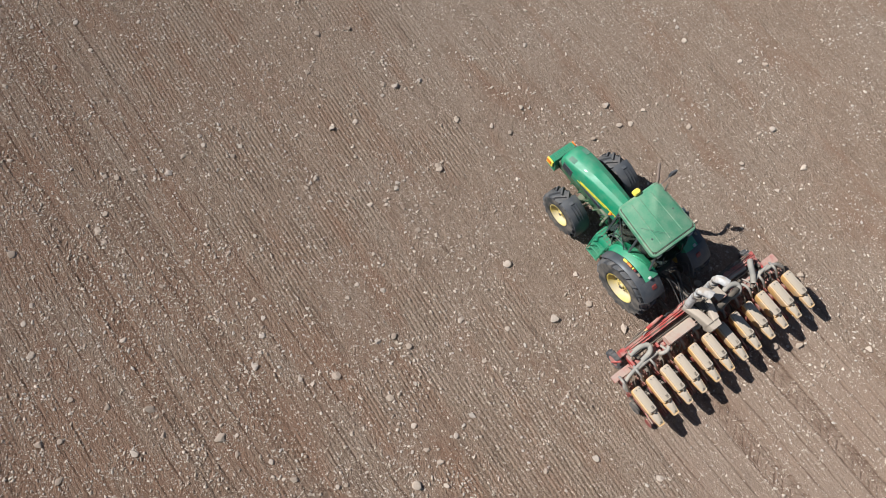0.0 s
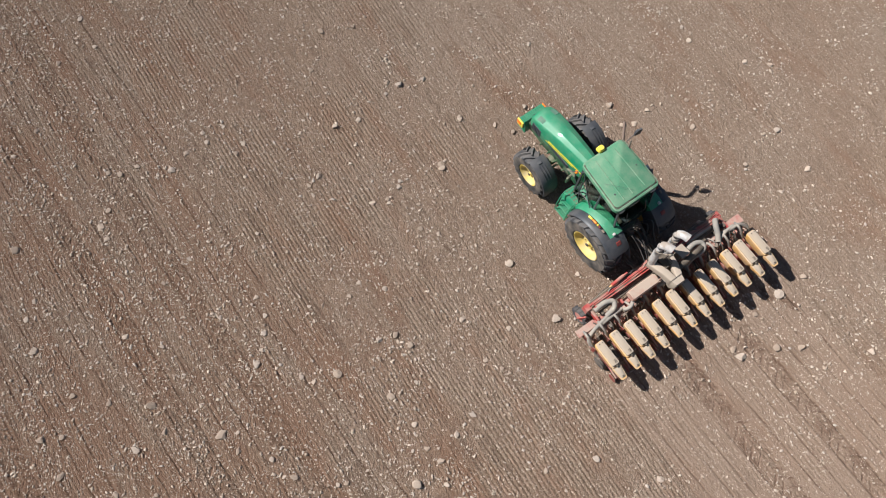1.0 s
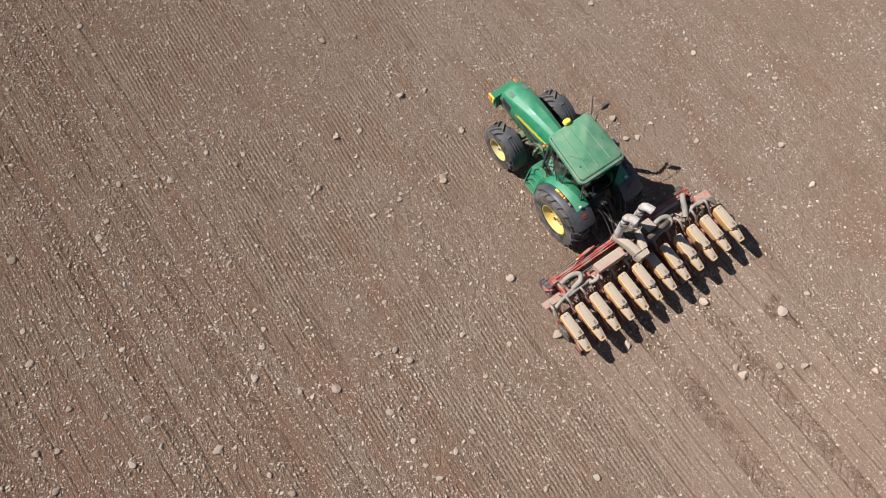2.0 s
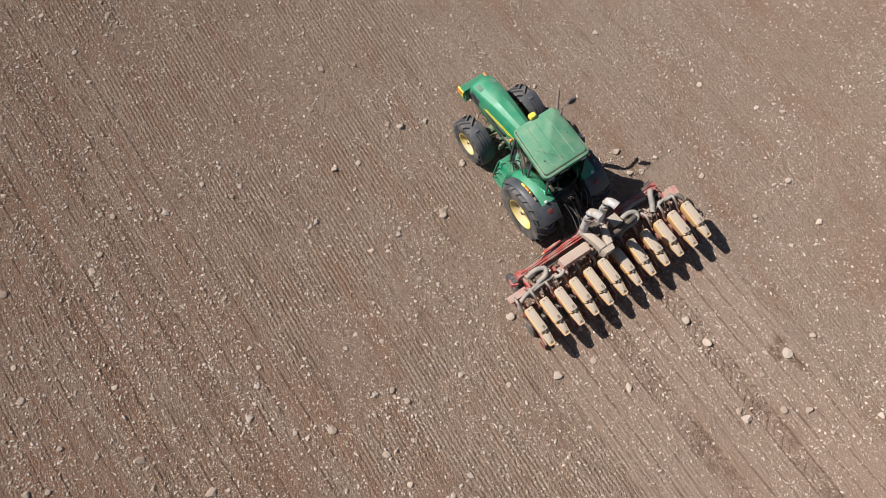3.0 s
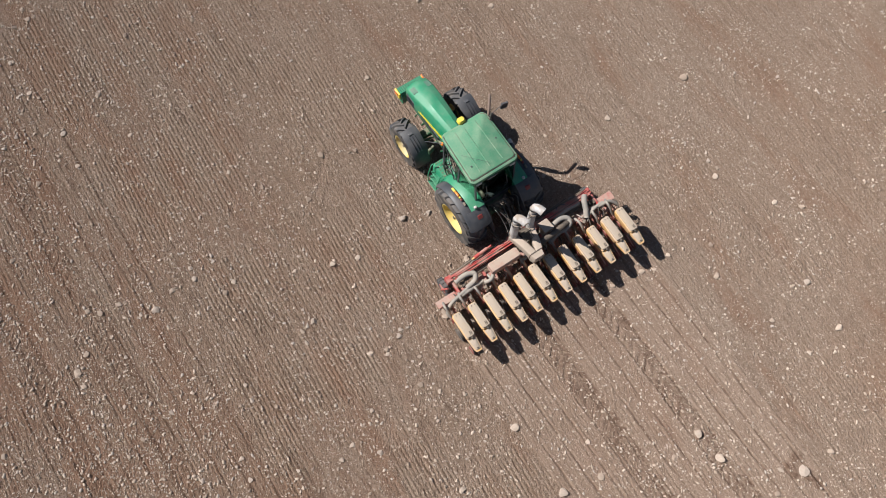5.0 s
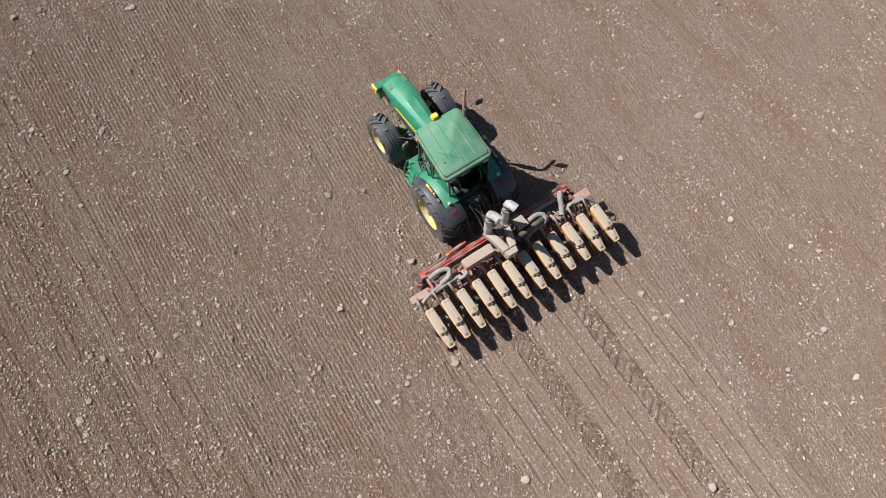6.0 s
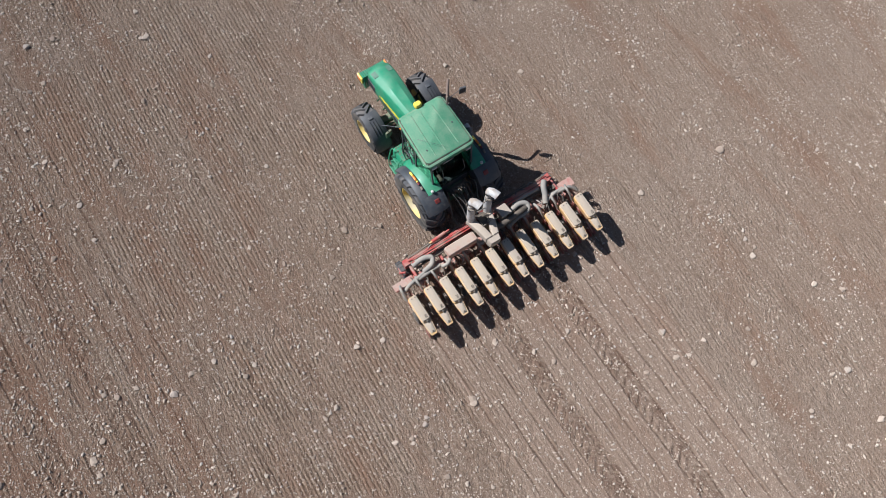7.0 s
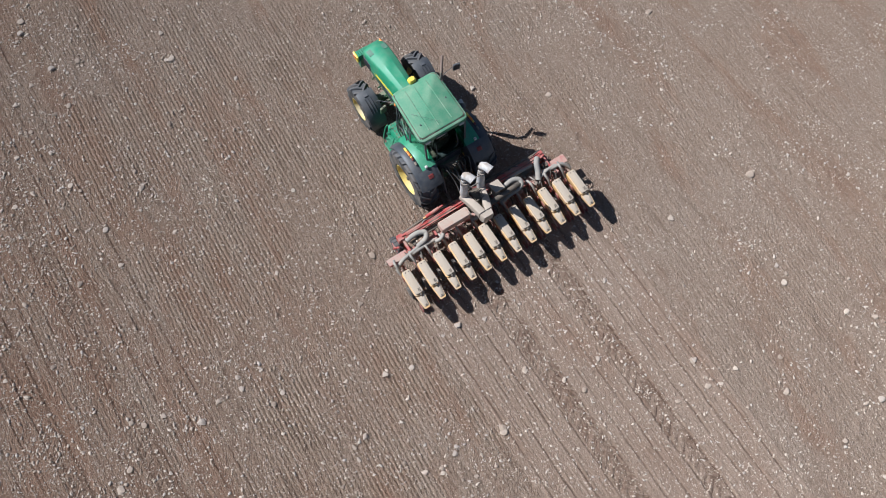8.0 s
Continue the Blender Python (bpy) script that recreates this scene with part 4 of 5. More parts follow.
    for x, y in ((0.62, -0.5), (0.30, 0.48)):
        bm = bmesh.new()
        rod(bm, (x, y, zt(x)), (x, y, zt(x) + 0.03), 0.02, 8)
        part("roof_bolt", bm, BLACK, roof)
    bm = bmesh.new()
    tube(bm, [(0.72, 0.55, 3.12), (0.45, 0.35, 3.20), (0.12, 0.02, 3.15)], 0.003, 5)
    part("antenna_wire", bm, BLACK, roof, "thin black antenna wire", smooth=True)
    # exhaust stack
    bm = bmesh.new()
    tube(bm, [(1.75, -0.30, 1.62), (1.58, -0.66, 1.64), (1.48, -0.82, 1.78), (1.47, -0.84, 2.15), (1.47, -0.85, 2.48), (1.54, -0.90, 2.66), (1.66, -0.98, 2.78), (1.82, -1.10, 2.92)], 0.040, 12)
    rod(bm, (1.47, -0.84, 1.90), (1.47, -0.845, 2.32), 0.07, 14)
    part("exhaust_stack", bm, PIPE, tractor, "dusty brown exhaust stack with a bent tip", smooth=True)
    # mirrors
    for s, a, b, h in ((1, (1.02, 0.58, 3.06), (1.62, 1.10, 2.86), (1.50, 0.98, 2.45)), (-1, (1.34, -0.60, 2.70), (1.40, -1.24, 2.90), (1.43, -1.31, 2.72))):
        bm = bmesh.new()
        tube(bm, [a, ((a[0] + b[0]) / 2, (a[1] + b[1]) / 2, (a[2] + b[2]) / 2 + 0.05), b, (h[0], h[1], h[2] + 0.12)], 0.009, 8)
        arm = part("mirror_arm", bm, BLACK, tractor, "thin black mirror arm", smooth=True)
        bm = bmesh.new()
        box(bm, h, (0.07, 0.20, 0.27), 0.025, Euler((0, 0, radians(12 * s))).to_matrix())
        part("mirror", bm, DARK_GREEN if s > 0 else BLACK, arm, "wing mirror in a dark housing")
    # turn lamps on stalks beside the hood
    for s in SIDES:
        bm = bmesh.new()
        tube(bm, [(1.45, s * 0.5, 1.5), (1.60, s * 0.52, 1.8), (1.62, s * 0.52, 2.02)], 0.018, 8)
        stalk = part("lamp_stalk", bm, BLACK, tractor, smooth=True)
        bm = bmesh.new()
        bmesh.ops.create_uvsphere(bm, u_segments=12, v_segments=8, radius=0.055, matrix=Matrix.Translation((1.62, s * 0.52, 2.07)))
        part("turn_lamp", bm, AMBER, stalk, "orange turn lamp", smooth=True)
        bm = bmesh.new()
        tube(bm, [(1.05, s * 0.74, 1.35), (1.12, s * 0.80, 1.9), (1.2, s * 0.72, 2.4)], 0.016, 8)
        part("grab_rail", bm, BLACK, tractor, smooth=True)


def hitch():
    for s in SIDES:
        bm = bmesh.new()
        loft(bm, [[Vector((x, s * y + dy, z + dz)) for dy, dz in ((-0.03, -0.05), (0.03, -0.05), (0.03, 0.05), (-0.03, 0.05))] for x, y, z in ((-0.25, 0.34, 0.62), (-0.8, 0.42, 0.60), (-1.33, 0.44, 0.66))])
        part("lower_link", bm, IRON, tractor, "dark iron lower link")
        bm = bmesh.new()
        rod(bm, (-0.35, s * 0.30, 1.30), (-0.86, s * 0.41, 0.66), 0.035, 8)
        rod(bm, (-0.30, s * 0.30, 1.30), (-0.42, s * 0.16, 1.32), 0.05, 8)
        part("lift_rod", bm, IRON, tractor, smooth=True)
    bm = bmesh.new()
    rod(bm, (-0.45, 0, 1.05), (-1.32, 0, 1.28), 0.04, 10)
    rod(bm, (-0.7, 0, 1.115), (-1.05, 0, 1.21), 0.055, 10)
    part("top_link", bm, IRON, tractor, smooth=True)
    rng = random.Random(8)
    for k in range(7):
        y = -0.32 + 0.1 * k
        bm = bmesh.new()
        tube(bm, [(-0.40, y, 1.35), (-0.62, y * 1.2 + rng.uniform(-.06, .06), 1.62 + rng.uniform(-.1, .1)), (-0.98, y * 0.8 + rng.uniform(-.1, .1), 1.25 + rng.uniform(-.15, .15)), (-1.35, y * 0.9, 1.12)], 0.014, 6, 5)
        part("hydraulic_hose", bm, SEAT, tractor, "black hydraulic hose", smooth=True)
    bm = bmesh.new()
    box(bm, (-0.42, 0, 1.25), (0.16, 0.5, 0.26), 0.03)
    for k in range(4):
        rod(bm, (-0.50, -0.18 + 0.12 * k, 1.32), (-0.56, -0.18 + 0.12 * k, 1.32), 0.03, 8)
    part("valve_block", bm, IRON, tractor)


tractor_body()
cab()
hitch()


# ---- the planter: same origin as the tractor, carried on its links ----
planter = empty("seed_planter", label="red twelve-row seed planter with yellow hoppers, covered in dust", category="planter")
ROWS = [2.78 - 0.5 * k for k in range(12)]


def frame_beams():
    bm = bmesh.new()
    box(bm, (-1.88, 0.0, 0.80), (0.16, 6.0, 0.16), 0.015)
    part("toolbar", bm, RED_DUSTY, planter, "dust-covered red toolbar")
    for y, w, ln in ((2.72, 0.20, 0.62), (-2.72, 0.26, 0.52)):
        bm = bmesh.new()
        box(bm, (-1.86, y, 0.895), (w, ln, 0.03), 0.006)
        part("end_plate", bm, RED_DUSTY, planter, "dusty red end plate")
    bm = bmesh.new()
    box(bm, (-1.42, -0.05, 1.04), (0.07, 4.75, 0.12), 0.012)
    part("front_beam", bm, RED, planter, "red front beam")
    bm = bmesh.new()
    box(bm, (-1.56, -0.05, 1.12), (0.035, 4.6, 0.07), 0.006)
    part("inner_rail", bm, RED, planter, "thin red rail")
    for x, z, r, mat in ((-1.49, 1.13, 0.022, RED), (-1.34, 1.07, 0.018, IRON), (-1.60, 1.05, 0.02, RUST_IRON), (-1.71, 1.03, 0.024, IRON)):
        bm = bmesh.new()
        rod(bm, (x, 2.2, z), (x, -2.3, z), r, 8)
        part("pipe_run", bm, mat, planter, "thin pipe along the frame", smooth=True)
    bm = bmesh.new()
    rod(bm, (-1.64, 2.0, 0.98), (-1.64, -2.2, 0.98), 0.038, 10)
    part("steel_pipe", bm, STEEL, planter, "dusty steel pipe", smooth=True)
    for y in (2.32, 1.45, 0.5, -0.5, -1.5, -2.42):
        bm = bmesh.new()
        box(bm, (-1.64, y, 0.90), (0.52, 0.07, 0.20), 0.012)
        part("cross_member", bm, RED, planter, "red cross member")
    for s in SIDES:
        bm = bmesh.new()
        loft(bm, [[Vector((x, s * (2.36 + dy), z)) for dy, z in ((-0.09, 0.78), (0.09, 0.78), (0.09, 1.06), (-0.09, 1.06))] for x in (-1.34, -1.52)])
        part("beam_head", bm, RED, planter, "red beam end")
        # hitch mast and hydraulic cylinders
        bm = bmesh.new()
        box(bm, (-1.38, s * 0.46, 0.82), (0.06, 0.06, 0.55), 0.01)
        box(bm, (-1.36, s * 0.24, 1.15), (0.07, 0.5, 0.07), 0.01, Euler((radians(-38 * s), 0, 0)).to_matrix())
        part("hitch_mast", bm, RED, planter, "red three-point mast")
        bm = bmesh.new()
        rod(bm, (-1.52, s * 0.75, 1.10), (-1.52, s * 1.5, 1.10), 0.045, 10)
        rod(bm, (-1.52, s * 1.5, 1.10), (-1.52, s * 2.1, 1.10), 0.022, 8)
        part("hydraulic_cylinder", bm, IRON, planter, "dark hydraulic cylinder", smooth=True)
    # marker cylinder and its rods ahead of the front beam
    bm = bmesh.new()
    rod(bm, (-1.335, 1.46, 1.15), (-1.305, 1.02, 1.17), 0.05, 14)
    rod(bm, (-1.305, 1.02, 1.17), (-1.30, 0.88, 1.175), 0.03, 10)
    part("marker_cylinder", bm, RED, planter, "red hydraulic cylinder of the row marker", smooth=True)
    bm = bmesh.new()
    rod(bm, (-1.37, 2.28, 1.10), (-1.335, 1.46, 1.15), 0.018, 8)
    part("piston_rod", bm, STEEL, planter, "bare steel piston rod", smooth=True)
    bm = bmesh.new()
    box(bm, (-1.335, 1.50, 1.15), (0.05, 0.09, 0.07), 0.012)
    part("clevis", bm, HOPPER, planter, "dusty yellow clevis")
    for x, z, y0, y1 in ((-1.31, 1.06, 1.9, 0.5), (-1.29, 1.10, 0.4, -1.7), (-1.37, 1.14, -0.7, -2.3)):
        bm = bmesh.new()
        tube(bm, [(x, y0, z), (x + 0.02, y0 * 0.6 + y1 * 0.4, z + 0.03), (x - 0.02, y0 * 0.3 + y1 * 0.7, z), (x, y1, z + 0.02)], 0.015, 6)
        part("brake_line", bm, IRON, planter, "thin dark line along the beam", smooth=True)
    rng = random.Random(3)
    for k in range(9):
        y = 1.7 - 0.42 * k
        bm = bmesh.new()
        tube(bm, [(-1.45, y, 1.06), (-1.36 + rng.uniform(-.05, .05), y - 0.15, 1.13), (-1.42 + rng.uniform(-.05, .05), y - 0.32, 1.09), (-1.5, y - 0.5, 1.06)], rng.choice((0.012, 0.018, 0.014)), 6)
        part("hose_loop", bm, rng.choice((BLACK, STEEL, HOSE)), planter, "small hose tied to the beam", smooth=True)
    # support wheels at both ends
    for y in (2.50, -2.50):
        bm = bmesh.new()
        prof = [(-0.07, 0.16), (-0.08, 0.24), (-0.05, 0.28), (0.05, 0.28), (0.08, 0.24), (0.07, 0.16)]
        rings = [[bm.verts.new((-1.45 + r * math.cos(2 * math.pi * k / 24), y + w, 0.30 + r * math.sin(2 * math.pi * k / 24))) for w, r in prof] for k in range(24)]
        skin(bm, rings + [rings[0]], caps=False)
        for k in range(14):
            a = 2 * math.pi * k / 14
            box(bm, (-1.45 + 0.285 * math.cos(a), y, 0.30 + 0.285 * math.sin(a)), (0.03, 0.15, 0.035), 0.0, Euler((0, -a + math.pi / 2, 0)).to_matrix())
        wheel = part("support_wheel", bm, RUBBER, planter, "small black treaded support wheel")
        bm = bmesh.new()
        rod(bm, (-1.45, y - 0.075, 0.30), (-1.45, y + 0.075, 0.30), 0.16, 16)
        part("wheel_disc", bm, RED_DUSTY, wheel, "dusty red wheel disc")
        bm = bmesh.new()
        s = 1 if y > 0 else -1
        tube(bm, [(-1.45, y + s * 0.10, 0.30), (-1.50, y + s * 0.10, 0.62), (-1.60, y, 0.80)], 0.03, 8)
        part("wheel_arm", bm, RED, wheel, smooth=True)


def row_unit(y):
    """One row unit with its hopper; y is the row."""
    rng = random.Random(int(y * 100) + 900)
    bm = bmesh.new()
    for dy in (-0.085, 0.085):
        for z in (0.58, 0.78):
            rod(bm, (-1.92, y + dy, z + 0.04), (-2.36, y + dy, z), 0.022, 8)
        box(bm, (-2.42, y + dy, 0.60), (0.10, 0.02, 0.44), 0.004)
    box(bm, (-2.72, y, 0.52), (0.62, 0.06, 0.16), 0.02)
    box(bm, (-2.75, y, 0.70), (0.16, 0.10, 0.24), 0.02)
    box(bm, (-2.02, y, 0.78), (0.08, 0.22, 0.24), 0.01)
    unit = part("row_unit", bm, RUST_IRON, planter, "dark red dusty row unit under a seed hopper")
    # hopper body: main bin and the lower meter housing behind
    up, back = 0.10, -0.05

    def moulded(rings, tilt, drop, dy=0.0):
        bm = bmesh.new()
        loft(bm, rings)
        for v in bm.verts:
            v.co.y += y + dy
            if v.co.z > 0.9:
                v.co.z += tilt * (v.co.x + 2.68) - drop * max(0.0, -3.08 - v.co.x)
            v.co += Vector((back, 0, up))
        return bm

    part("hopper", moulded([plan_ring(-3.08, -2.31, 0.142, 0.134, z, 0.055, i) for z, i in ((0.68, 0.085), (0.82, 0.04), (1.00, 0.006), (1.03, 0.0), (1.10, 0.0))], 0.02, 0.0), HOPPER, unit, "yellow plastic seed hopper", smooth=True)
    part("meter_housing", moulded([plan_ring(-3.48, -3.05, 0.092, 0.130, z, 0.035, i) for z, i in ((0.80, 0.055), (0.88, 0.02), (0.98, 0.0), (1.04, 0.0))], 0.0, 0.16), HOPPER, unit, "yellow meter housing", smooth=True)
    part("lid", moulded([plan_ring(-3.065, -2.32, 0.120, 0.116, z, 0.045, i) for z, i in ((1.085, -0.002), (1.125, 0.0), (1.146, 0.012), (1.152, 0.032))], 0.02, 0.0, -0.010), LID, unit, "dust-covered beige hopper lid", smooth=True)
    part("meter_cover", moulded([plan_ring(-3.43, -3.12, 0.072, 0.102, z, 0.025, i) for z, i in ((1.02, 0.0), (1.055, 0.004), (1.066, 0.022))], 0.0, 0.16), LID, unit, "dusty beige meter cover", smooth=True)
    for dy in (-0.055, 0.04):
        bm = bmesh.new()
        rod(bm, (-2.385 + back, y - 0.01 + dy, 1.15 + up), (-2.385 + back, y - 0.01 + dy, 1.170 + up), 0.015, 8)
        part("lid_knob", bm, INK, unit, "dark round lid knob")
    bm = bmesh.new()
    for k in range(4):
        box(bm, (-2.93 - 0.026 * k + back, y - 0.045, 1.1475 + up), (0.015, 0.07, 0.006))
    part("sticker", bm, INK, unit, "dark worn sticker with plain bars")
    bm = bmesh.new()
    tube(bm, [(-3.06, y - 0.125, 1.16), (-3.10, y - 0.06, 1.235), (-3.115, y, 1.205), (-3.10, y + 0.06, 1.235), (-3.06, y + 0.125, 1.16)], 0.012, 6)
    box(bm, (-3.145, y - 0.01, 1.205), (0.05, 0.06, 0.03), 0.006)
    part("latch", bm, IRON, unit, "dark wire latch", smooth=True)
    bm = bmesh.new()
    box(bm, (-3.44, y - 0.005, 1.108), (0.05, 0.05, 0.022), 0.005)
    part("clip", bm, IRON, unit)
    # running gear
    for dy in (-0.10, 0.10):
        bm = bmesh.new()
        rod(bm, (-2.78, y + dy - 0.03, 0.19), (-2.78, y + dy + 0.03, 0.19), 0.19, 20)
        part("gauge_wheel", bm, SIDEWALL, unit, "black rubber gauge wheel", smooth=True)
        bm = bmesh.new()
        rod(bm, (-3.32, y + dy * 0.6 - 0.012, 0.13), (-3.32, y + dy * 0.6 + 0.012, 0.13), 0.13, 18)
        part("closing_wheel", bm, RUST_IRON, unit, smooth=True)
    bm = bmesh.new()
    rod(bm, (-2.45, y - 0.006, 0.18), (-2.45, y + 0.006, 0.18), 0.19, 20)
    part("disc_opener", bm, STEEL, unit, smooth=True)
    bm = bmesh.new()
    box(bm, (-3.18, y, 0.38), (0.45, 0.04, 0.06), 0.015, Euler((0, radians(-22), 0)).to_matrix())
    part("closing_arm", bm, RED_DUSTY, unit, "dusty red closing arm")
    for k in range(3):
        bm = bmesh.new()
        box(bm, (-2.55 - 0.2 * k, y - 0.145, 1.12 - 0.05 * rng.random()), (0.05, 0.03, 0.04), 0.006)
        part("rim_clip", bm, STEEL, unit, "small metal clip")
    # air hose from the toolbar to the meter
    bm = bmesh.new()
    tube(bm, [(-1.90, y + 0.08 + rng.uniform(-.04, .04), 0.98), (-2.05, y + 0.13, 1.12 + rng.uniform(-.04, .04)), (-2.22, y + 0.10, 1.02), (-2.34, y + 0.06, 0.80)], 0.038, 8, 6, 0.04)
    part("air_hose", bm, HOSE, unit, "dusty grey air hose", smooth=True)
    bm = bmesh.new()
    box(bm, (-2.06, y, 0.93), (0.14, 0.20, 0.05), 0.012, Euler((0, radians(rng.uniform(-10, 10)), radians(rng.uniform(-9, 9)))).to_matrix())
    box(bm, (-2.20, y + 0.06, 0.98), (0.16, 0.03, 0.12), 0.008)
    part("head_bracket", bm, RED_DUSTY, unit, "dusty red head bracket")
    for k in range(3):
        bm = bmesh.new()
        yy = y - 0.10 + 0.075 * k
        path = [(-2.00 - 0.025 * j, yy + 0.016 * math.cos(j * 1.9), 0.98 + 0.016 * math.sin(j * 1.9) - 0.006 * j) for j in range(12)]
        tube(bm, path, 0.008, 5, 2)
        part("down_spring", bm, RED_DUSTY if k != 1 else STEEL, unit, "dusty coil spring", smooth=True)
    bm = bmesh.new()
    tube(bm, [(-2.00, y - 0.15, 0.96), (-2.12, y - 0.17, 1.06), (-2.26, y - 0.14, 1.04), (-2.36, y - 0.12, 0.92)], 0.016, 6)
    part("cable", bm, IRON, unit, "thin dark cable", smooth=True)
    bm = bmesh.new()
    for k in range(4):
        rod(bm, (-2.08 - 0.04 * k, y - 0.10 + 0.04 * k, 0.75), (-2.10 - 0.05 * k, y - 0.12 + 0.05 * k, 1.0 + 0.03 * rng.random()), 0.010, 5)
    part("spring_rods", bm, RUST_IRON, unit, "thin dark red spring rods")


def fan_and_boxes():
    # dusty distribution box on the left half
    bm = bmesh.new()
    loft(bm, [[Vector((-1.90 + p.y, yy, p.z)) for p in rounded(0, hw, 1.26 + low, 1.53, 0.05)] for yy, hw, low in ((1.36, 0.12, 0.04), (1.32, 0.15, 0.0), (0.48, 0.15, 0.0), (0.44, 0.12, 0.04))])
    chest = part("distribution_box", bm, BOX_DUST, planter, "long dust-covered box on the toolbar", smooth=True)
    bm = bmesh.new()
    box(bm, (-1.90, 0.90, 1.535), (0.25, 0.84, 0.02), 0.006)
    part("box_lid", bm, BOX_DUST, chest, "flat dusty lid")
    bm = bmesh.new()
    for y in (1.2, 0.55):
        box(bm, (-1.89, y, 1.08), (0.10, 0.06, 0.40), 0.01)
    part("box_stand", bm, RED, chest)
    bm = bmesh.new()
    tube(bm, [(-2.0, 1.30, 1.28), (-2.10, 1.42, 1.24), (-2.07, 1.56, 1.1), (-1.95, 1.52, 0.9)], 0.055, 10)
    part("box_outlet", bm, HOSE, chest, smooth=True)
    # fan housing, two tall bright snorkels and a pale Y-shaped funnel
    bm = bmesh.new()
    rod(bm, (-1.70, 0.16, 1.42), (-1.70, -0.12, 1.42), 0.27, 24)
    rod(bm, (-1.70, -0.12, 1.42), (-1.70, -0.20, 1.42), 0.15, 18)
    box(bm, (-1.70, 0.02, 1.08), (0.30, 0.30, 0.30), 0.02)
    fan = part("fan_housing", bm, IRON, planter, "dark round fan housing", smooth=True)
    for y in (0.32, -0.22):
        bm = bmesh.new()
        secs = []
        for px, pz, r, a in ((-1.52, 1.52, 0.112, 8), (-1.47, 1.85, 0.110, 5), (-1.44, 2.35, 0.108, 2), (-1.43, 2.72, 0.108, 0), (-1.45, 2.86, 0.110, -25), (-1.51, 2.94, 0.112, -55), (-1.59, 2.96, 0.115, -80), (-1.69, 2.95, 0.120, -98)):
            d = Vector((math.sin(radians(a)), 0.32 * math.sin(radians(min(a, 0))), math.cos(radians(a)))).normalized()
            q = d.to_track_quat("Z", "Y")
            py = y - 0.35 * max(0.0, -1.45 - px) * (1 if pz > 2.5 else 0)
            secs.append([Vector((px, py, pz)) + q @ Vector((r * math.cos(2 * math.pi * k / 16), r * math.sin(2 * math.pi * k / 16), 0)) for k in range(16)])
        loft(bm, secs)
        part("air_duct", bm, DUCT, fan, "tall bright metal air duct with a bent top", smooth=True)
        for z in (1.75, 2.5):
            bm = bmesh.new()
            rod(bm, (-1.463, y, z), (-1.46, y, z + 0.025), 0.116, 16)
            part("duct_band", bm, STEEL, fan, "steel clamping band", smooth=True)
    for z in (1.95, 2.45):
        bm = bmesh.new()
        rod(bm, (-1.50, 0.36, z), (-1.50, -0.26, z), 0.018, 8)
        part("duct_stay", bm, STEEL, fan)
    for y0, y1 in ((0.34, 0.20), (-0.24, 0.0)):
        bm = bmesh.new()
        secs = []
        for t in (0, 0.25, 0.6, 1.0):
            w, hgt = 0.11, 0.12 + 0.05 * t
            z = 1.50 + 0.10 * t + 0.06 * math.sin(t * 3.1)
            secs.append([Vector((-1.46 - 0.76 * t, y0 * (1 - t) + y1 * t + p.y, z + p.z)) for p in rounded(0, w, -hgt, hgt, 0.05)])
        loft(bm, secs)
        part("funnel_arm", bm, FUNNEL, fan, "pale dusty air funnel", smooth=True)
    bm = bmesh.new()
    loft(bm, [plan_ring(-2.42, -2.14, 0.165, 0.20, z, 0.03, i) for z, i in ((1.12, 0.08), (1.40, 0.01), (1.68, 0.0), (1.74, 0.02))])
    for v in bm.verts:
        v.co.y += 0.105
    part("funnel_box", bm, FUNNEL, fan, "pale dusty air box", smooth=True)
    bm = bmesh.new()
    box(bm, (-1.72, -0.62, 1.50), (0.34, 0.34, 0.04), 0.01, Euler((radians(10), radians(8), radians(4))).to_matrix())
    box(bm, (-1.72, -0.62, 1.20), (0.20, 0.20, 0.56), 0.02)
    part("cover_plate", bm, FUNNEL, fan, "tilted dusty cover plate")
    bm = bmesh.new()
    tube(bm, [(-2.0, -0.05, 1.42), (-2.02, -0.40, 1.42), (-1.98, -0.85, 1.36), (-1.93, -1.25, 1.28)], 0.085, 12, 8)
    part("air_manifold", bm, IRON, fan, "dark air manifold tube", smooth=True)
    bm = bmesh.new()
    for k in range(6):
        box(bm, (-1.74, 0.16 - 0.05 * k, 1.74), (0.26, 0.016, 0.016))
    box(bm, (-1.60, 0.03, 1.74), (0.025, 0.32, 0.025))
    box(bm, (-1.86, 0.03, 1.74), (0.025, 0.32, 0.025))
    box(bm, (-1.73, 0.03, 1.70), (0.03, 0.03, 0.10))
    part("fan_grate", bm, IRON, fan, "dark fan grate")
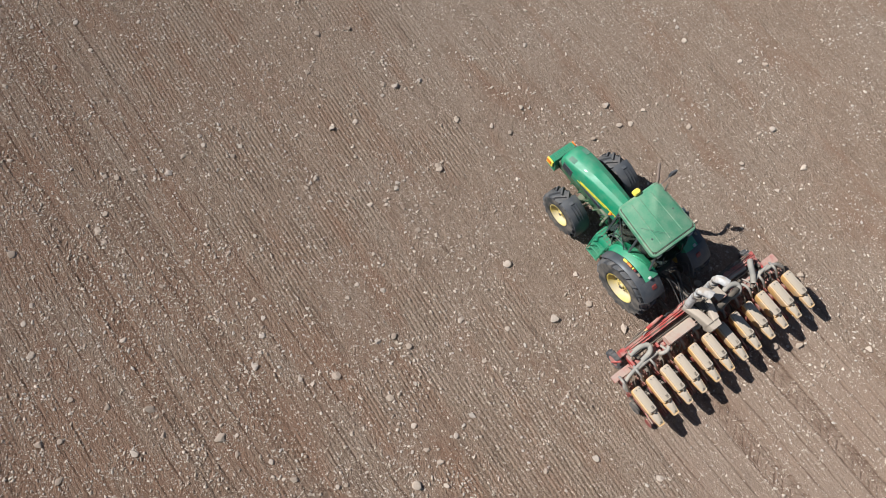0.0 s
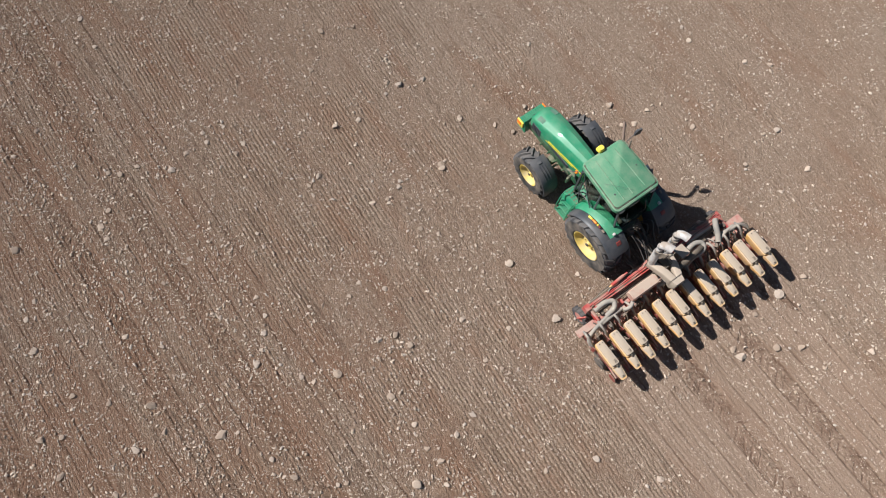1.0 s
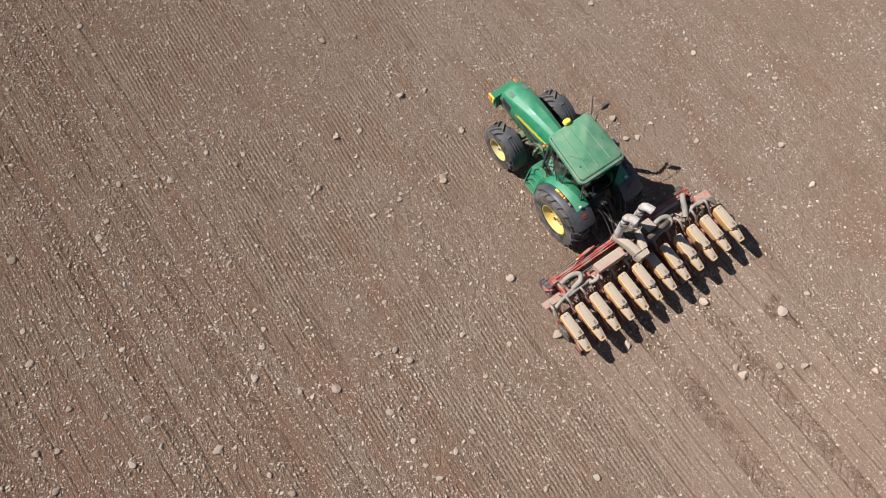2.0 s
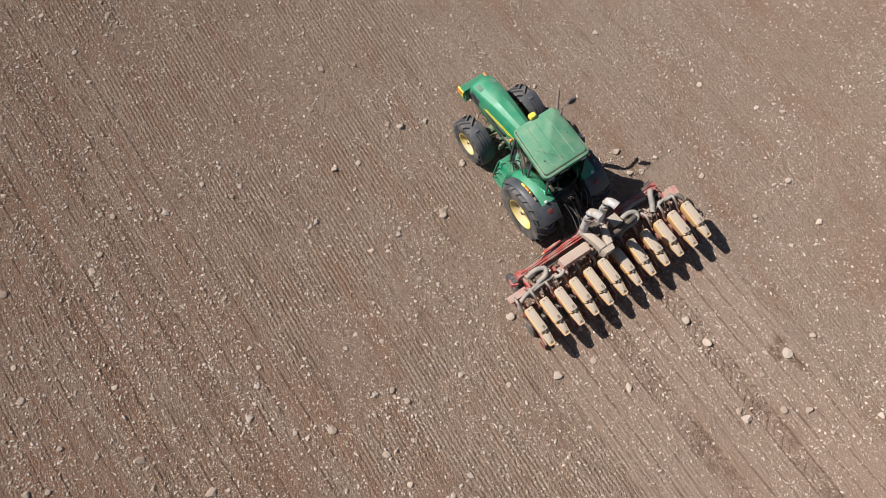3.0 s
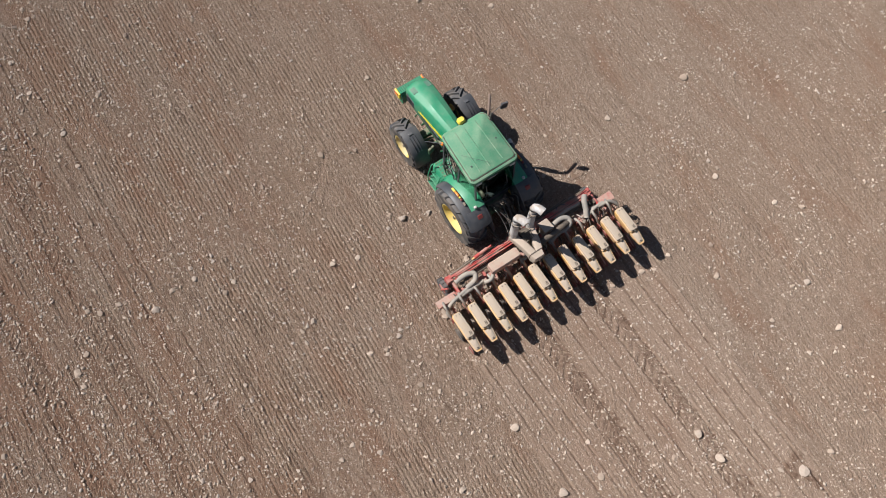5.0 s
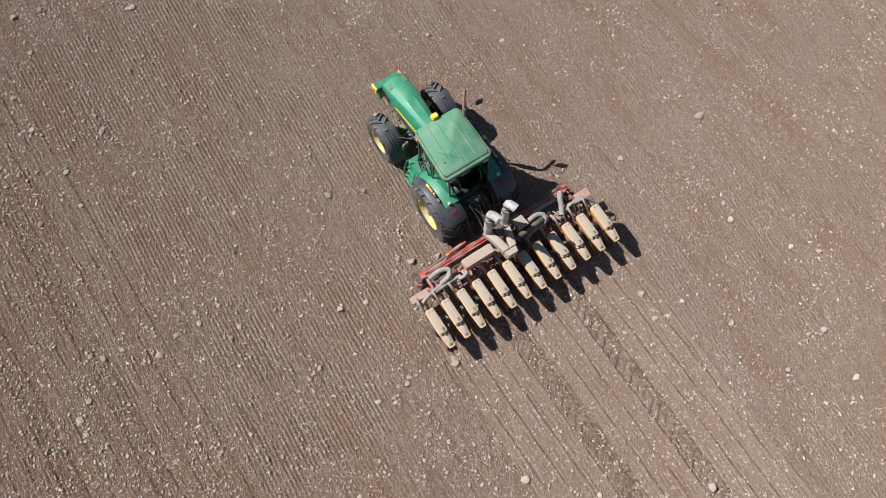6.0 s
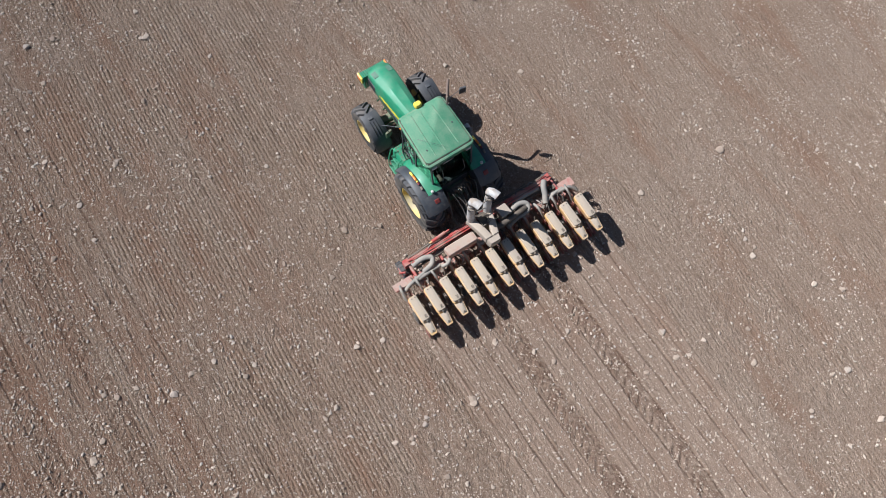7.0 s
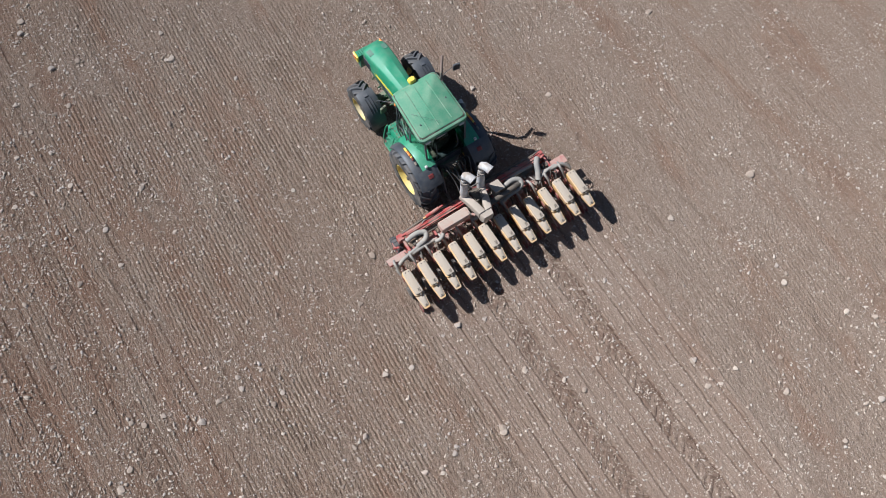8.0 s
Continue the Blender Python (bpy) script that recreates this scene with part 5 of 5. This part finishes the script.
    # large grey hoses
    hoses = (
        ([(-1.62, 2.28, 1.08), (-1.60, 1.95, 1.14), (-1.70, 1.72, 1.16), (-1.86, 1.80, 1.14), (-1.92, 2.10, 1.06)], 0.075),
        ([(-1.92, 1.95, 1.04), (-1.98, 2.35, 1.06), (-2.05, 2.70, 1.04), (-2.16, 2.88, 0.92), (-2.30, 2.86, 0.78)], 0.055),
        ([(-1.98, 1.6, 1.02), (-2.0, 2.05, 1.05), (-2.02, 2.5, 1.02)], 0.06),
        ([(-1.52, -2.18, 1.16), (-1.66, -2.06, 1.20), (-1.86, -1.98, 1.14), (-2.06, -1.88, 1.04)], 0.085),
        ([(-1.78, -0.80, 1.22), (-1.74, -1.15, 1.28), (-1.84, -1.34, 1.28), (-2.0, -1.28, 1.24), (-2.02, -1.0, 1.14)], 0.075),
        ([(-1.62, -1.05, 1.08), (-1.58, -1.45, 1.10), (-1.60, -1.95, 1.08)], 0.06),
        ([(-1.92, -2.10, 1.04), (-1.98, -2.42, 1.06), (-2.02, -2.72, 1.04), (-2.20, -2.92, 0.9)], 0.055),
        ([(-2.04, -1.9, 1.05), (-1.96, -2.25, 1.08), (-1.94, -2.55, 1.04)], 0.05),
        ([(-2.02, 0.38, 1.06), (-2.10, 0.30, 1.16), (-2.04, 0.15, 1.2)], 0.06),
        ([(-2.10, -0.55, 1.06), (-2.02, -0.85, 1.10), (-2.0, -1.2, 1.08)], 0.07),
    )
    for pts, r in hoses:
        bm = bmesh.new()
        tube(bm, pts, r, 12, 9, 0.035)
        part("hose", bm, HOSE, planter, "thick dusty grey air hose", smooth=True)
    for y in (2.1, 1.7, 0.2, -0.4, -1.1, -1.6, -2.0, -2.35):
        bm = bmesh.new()
        box(bm, (-1.76, y, 0.96), (0.14, 0.10, 0.12), 0.015)
        part("clamp", bm, IRON, planter, "dark frame clamp")
    rng = random.Random(12)
    for k in range(26):
        y = rng.uniform(-2.6, 2.6)
        bm = bmesh.new()
        x = rng.uniform(-2.18, -1.98)
        if k % 2:
            box(bm, (x, y, 0.92 + rng.random() * 0.12), (rng.uniform(.05, .12), rng.uniform(.05, .12), rng.uniform(.05, .12)), 0.01, Euler((0, 0, rng.uniform(0, 1))).to_matrix())
        else:
            tube(bm, [(x + 0.2, y, 0.95), (x, y + rng.uniform(-.1, .1), 1.08), (x - 0.12, y + rng.uniform(-.15, .15), 0.92)], rng.uniform(0.012, 0.022), 6)
        part("fitting", bm, (IRON, RED_DUSTY, HOSE, STEEL)[k % 4], planter, "small fitting on the toolbar")


frame_beams()
for row_y in ROWS:
    row_unit(row_y)
fan_and_boxes()


def lower_frame(drop=0.21, full=0.85):
    """The frame, bins and ducts hang lower between their wheels; what rolls on the soil keeps its place."""
    rolling = ("support_wheel", "wheel_disc", "gauge_wheel", "closing_wheel", "disc_opener")
    for ob in planter.children_recursive:
        if not ob.name.startswith(rolling):
            for v in ob.data.vertices:
                v.co.z -= drop * min(1.0, max(0.0, v.co.z) / full)


lower_frame()


def motions():
    way = [(0.0, 0.0), (0.5, 0.775), (1.0, 1.53), (1.5, 2.29), (3.0, 4.64), (3.5, 5.495), (4.0, 6.37), (4.5, 7.26), (6.0, 9.865), (6.5, 10.72), (7.0, 11.575), (7.5, 12.46), (8.0, 13.35)]

    def when(x):
        for (t0, a), (t1, b) in zip(way, way[1:]):
            if x < b:
                return t0 + (t1 - t0) * (x - a) / (b - a)
        return 8.0

    walk(tractor, [(t, pose(x, -0.10, 0, 0, 0, -0.9)) for t, x in way])
    # the planter swings forward a little on its links as it goes
    walk(planter, [(t, pose(x + 0.005 + 0.010 * t, -0.197, 0, 0, 0, -0.94)) for t, x in way])
    turns = sorted({t for t, x in way} | {2.0, 2.5, 5.0, 5.5})
    for wheel, (cx, cy, cz), r in wheels:
        walk(wheel, [(t, pose(cx, cy, cz) @ pose(0, 0, 0, 0, math.degrees(np.interp(t, [a for a, b in way], [b for a, b in way]) / r), 0)) for t in turns])
    for x0, strip in strips:
        # from 1.7 m behind the rear axle until 3.0 m behind it
        t0, t1 = when(x0 + STRIP + 1.9), when(x0 + STRIP + 2.9)
        low, up = pose(0, 0, -0.3), pose(0, 0, 0)
        rows = [(0.0, up if x0 + STRIP + 2.9 < 0 else low)]
        if t0 > 0.05 and x0 + STRIP + 1.9 > 0:
            rows.append((t0, low))
        if rows[0][1] is low and t1 < 8.0:
            rows.append((t1, up))
        if rows[-1][0] < 8.0:
            rows.append((8.0, rows[-1][1]))
        walk(strip, rows)


motions()
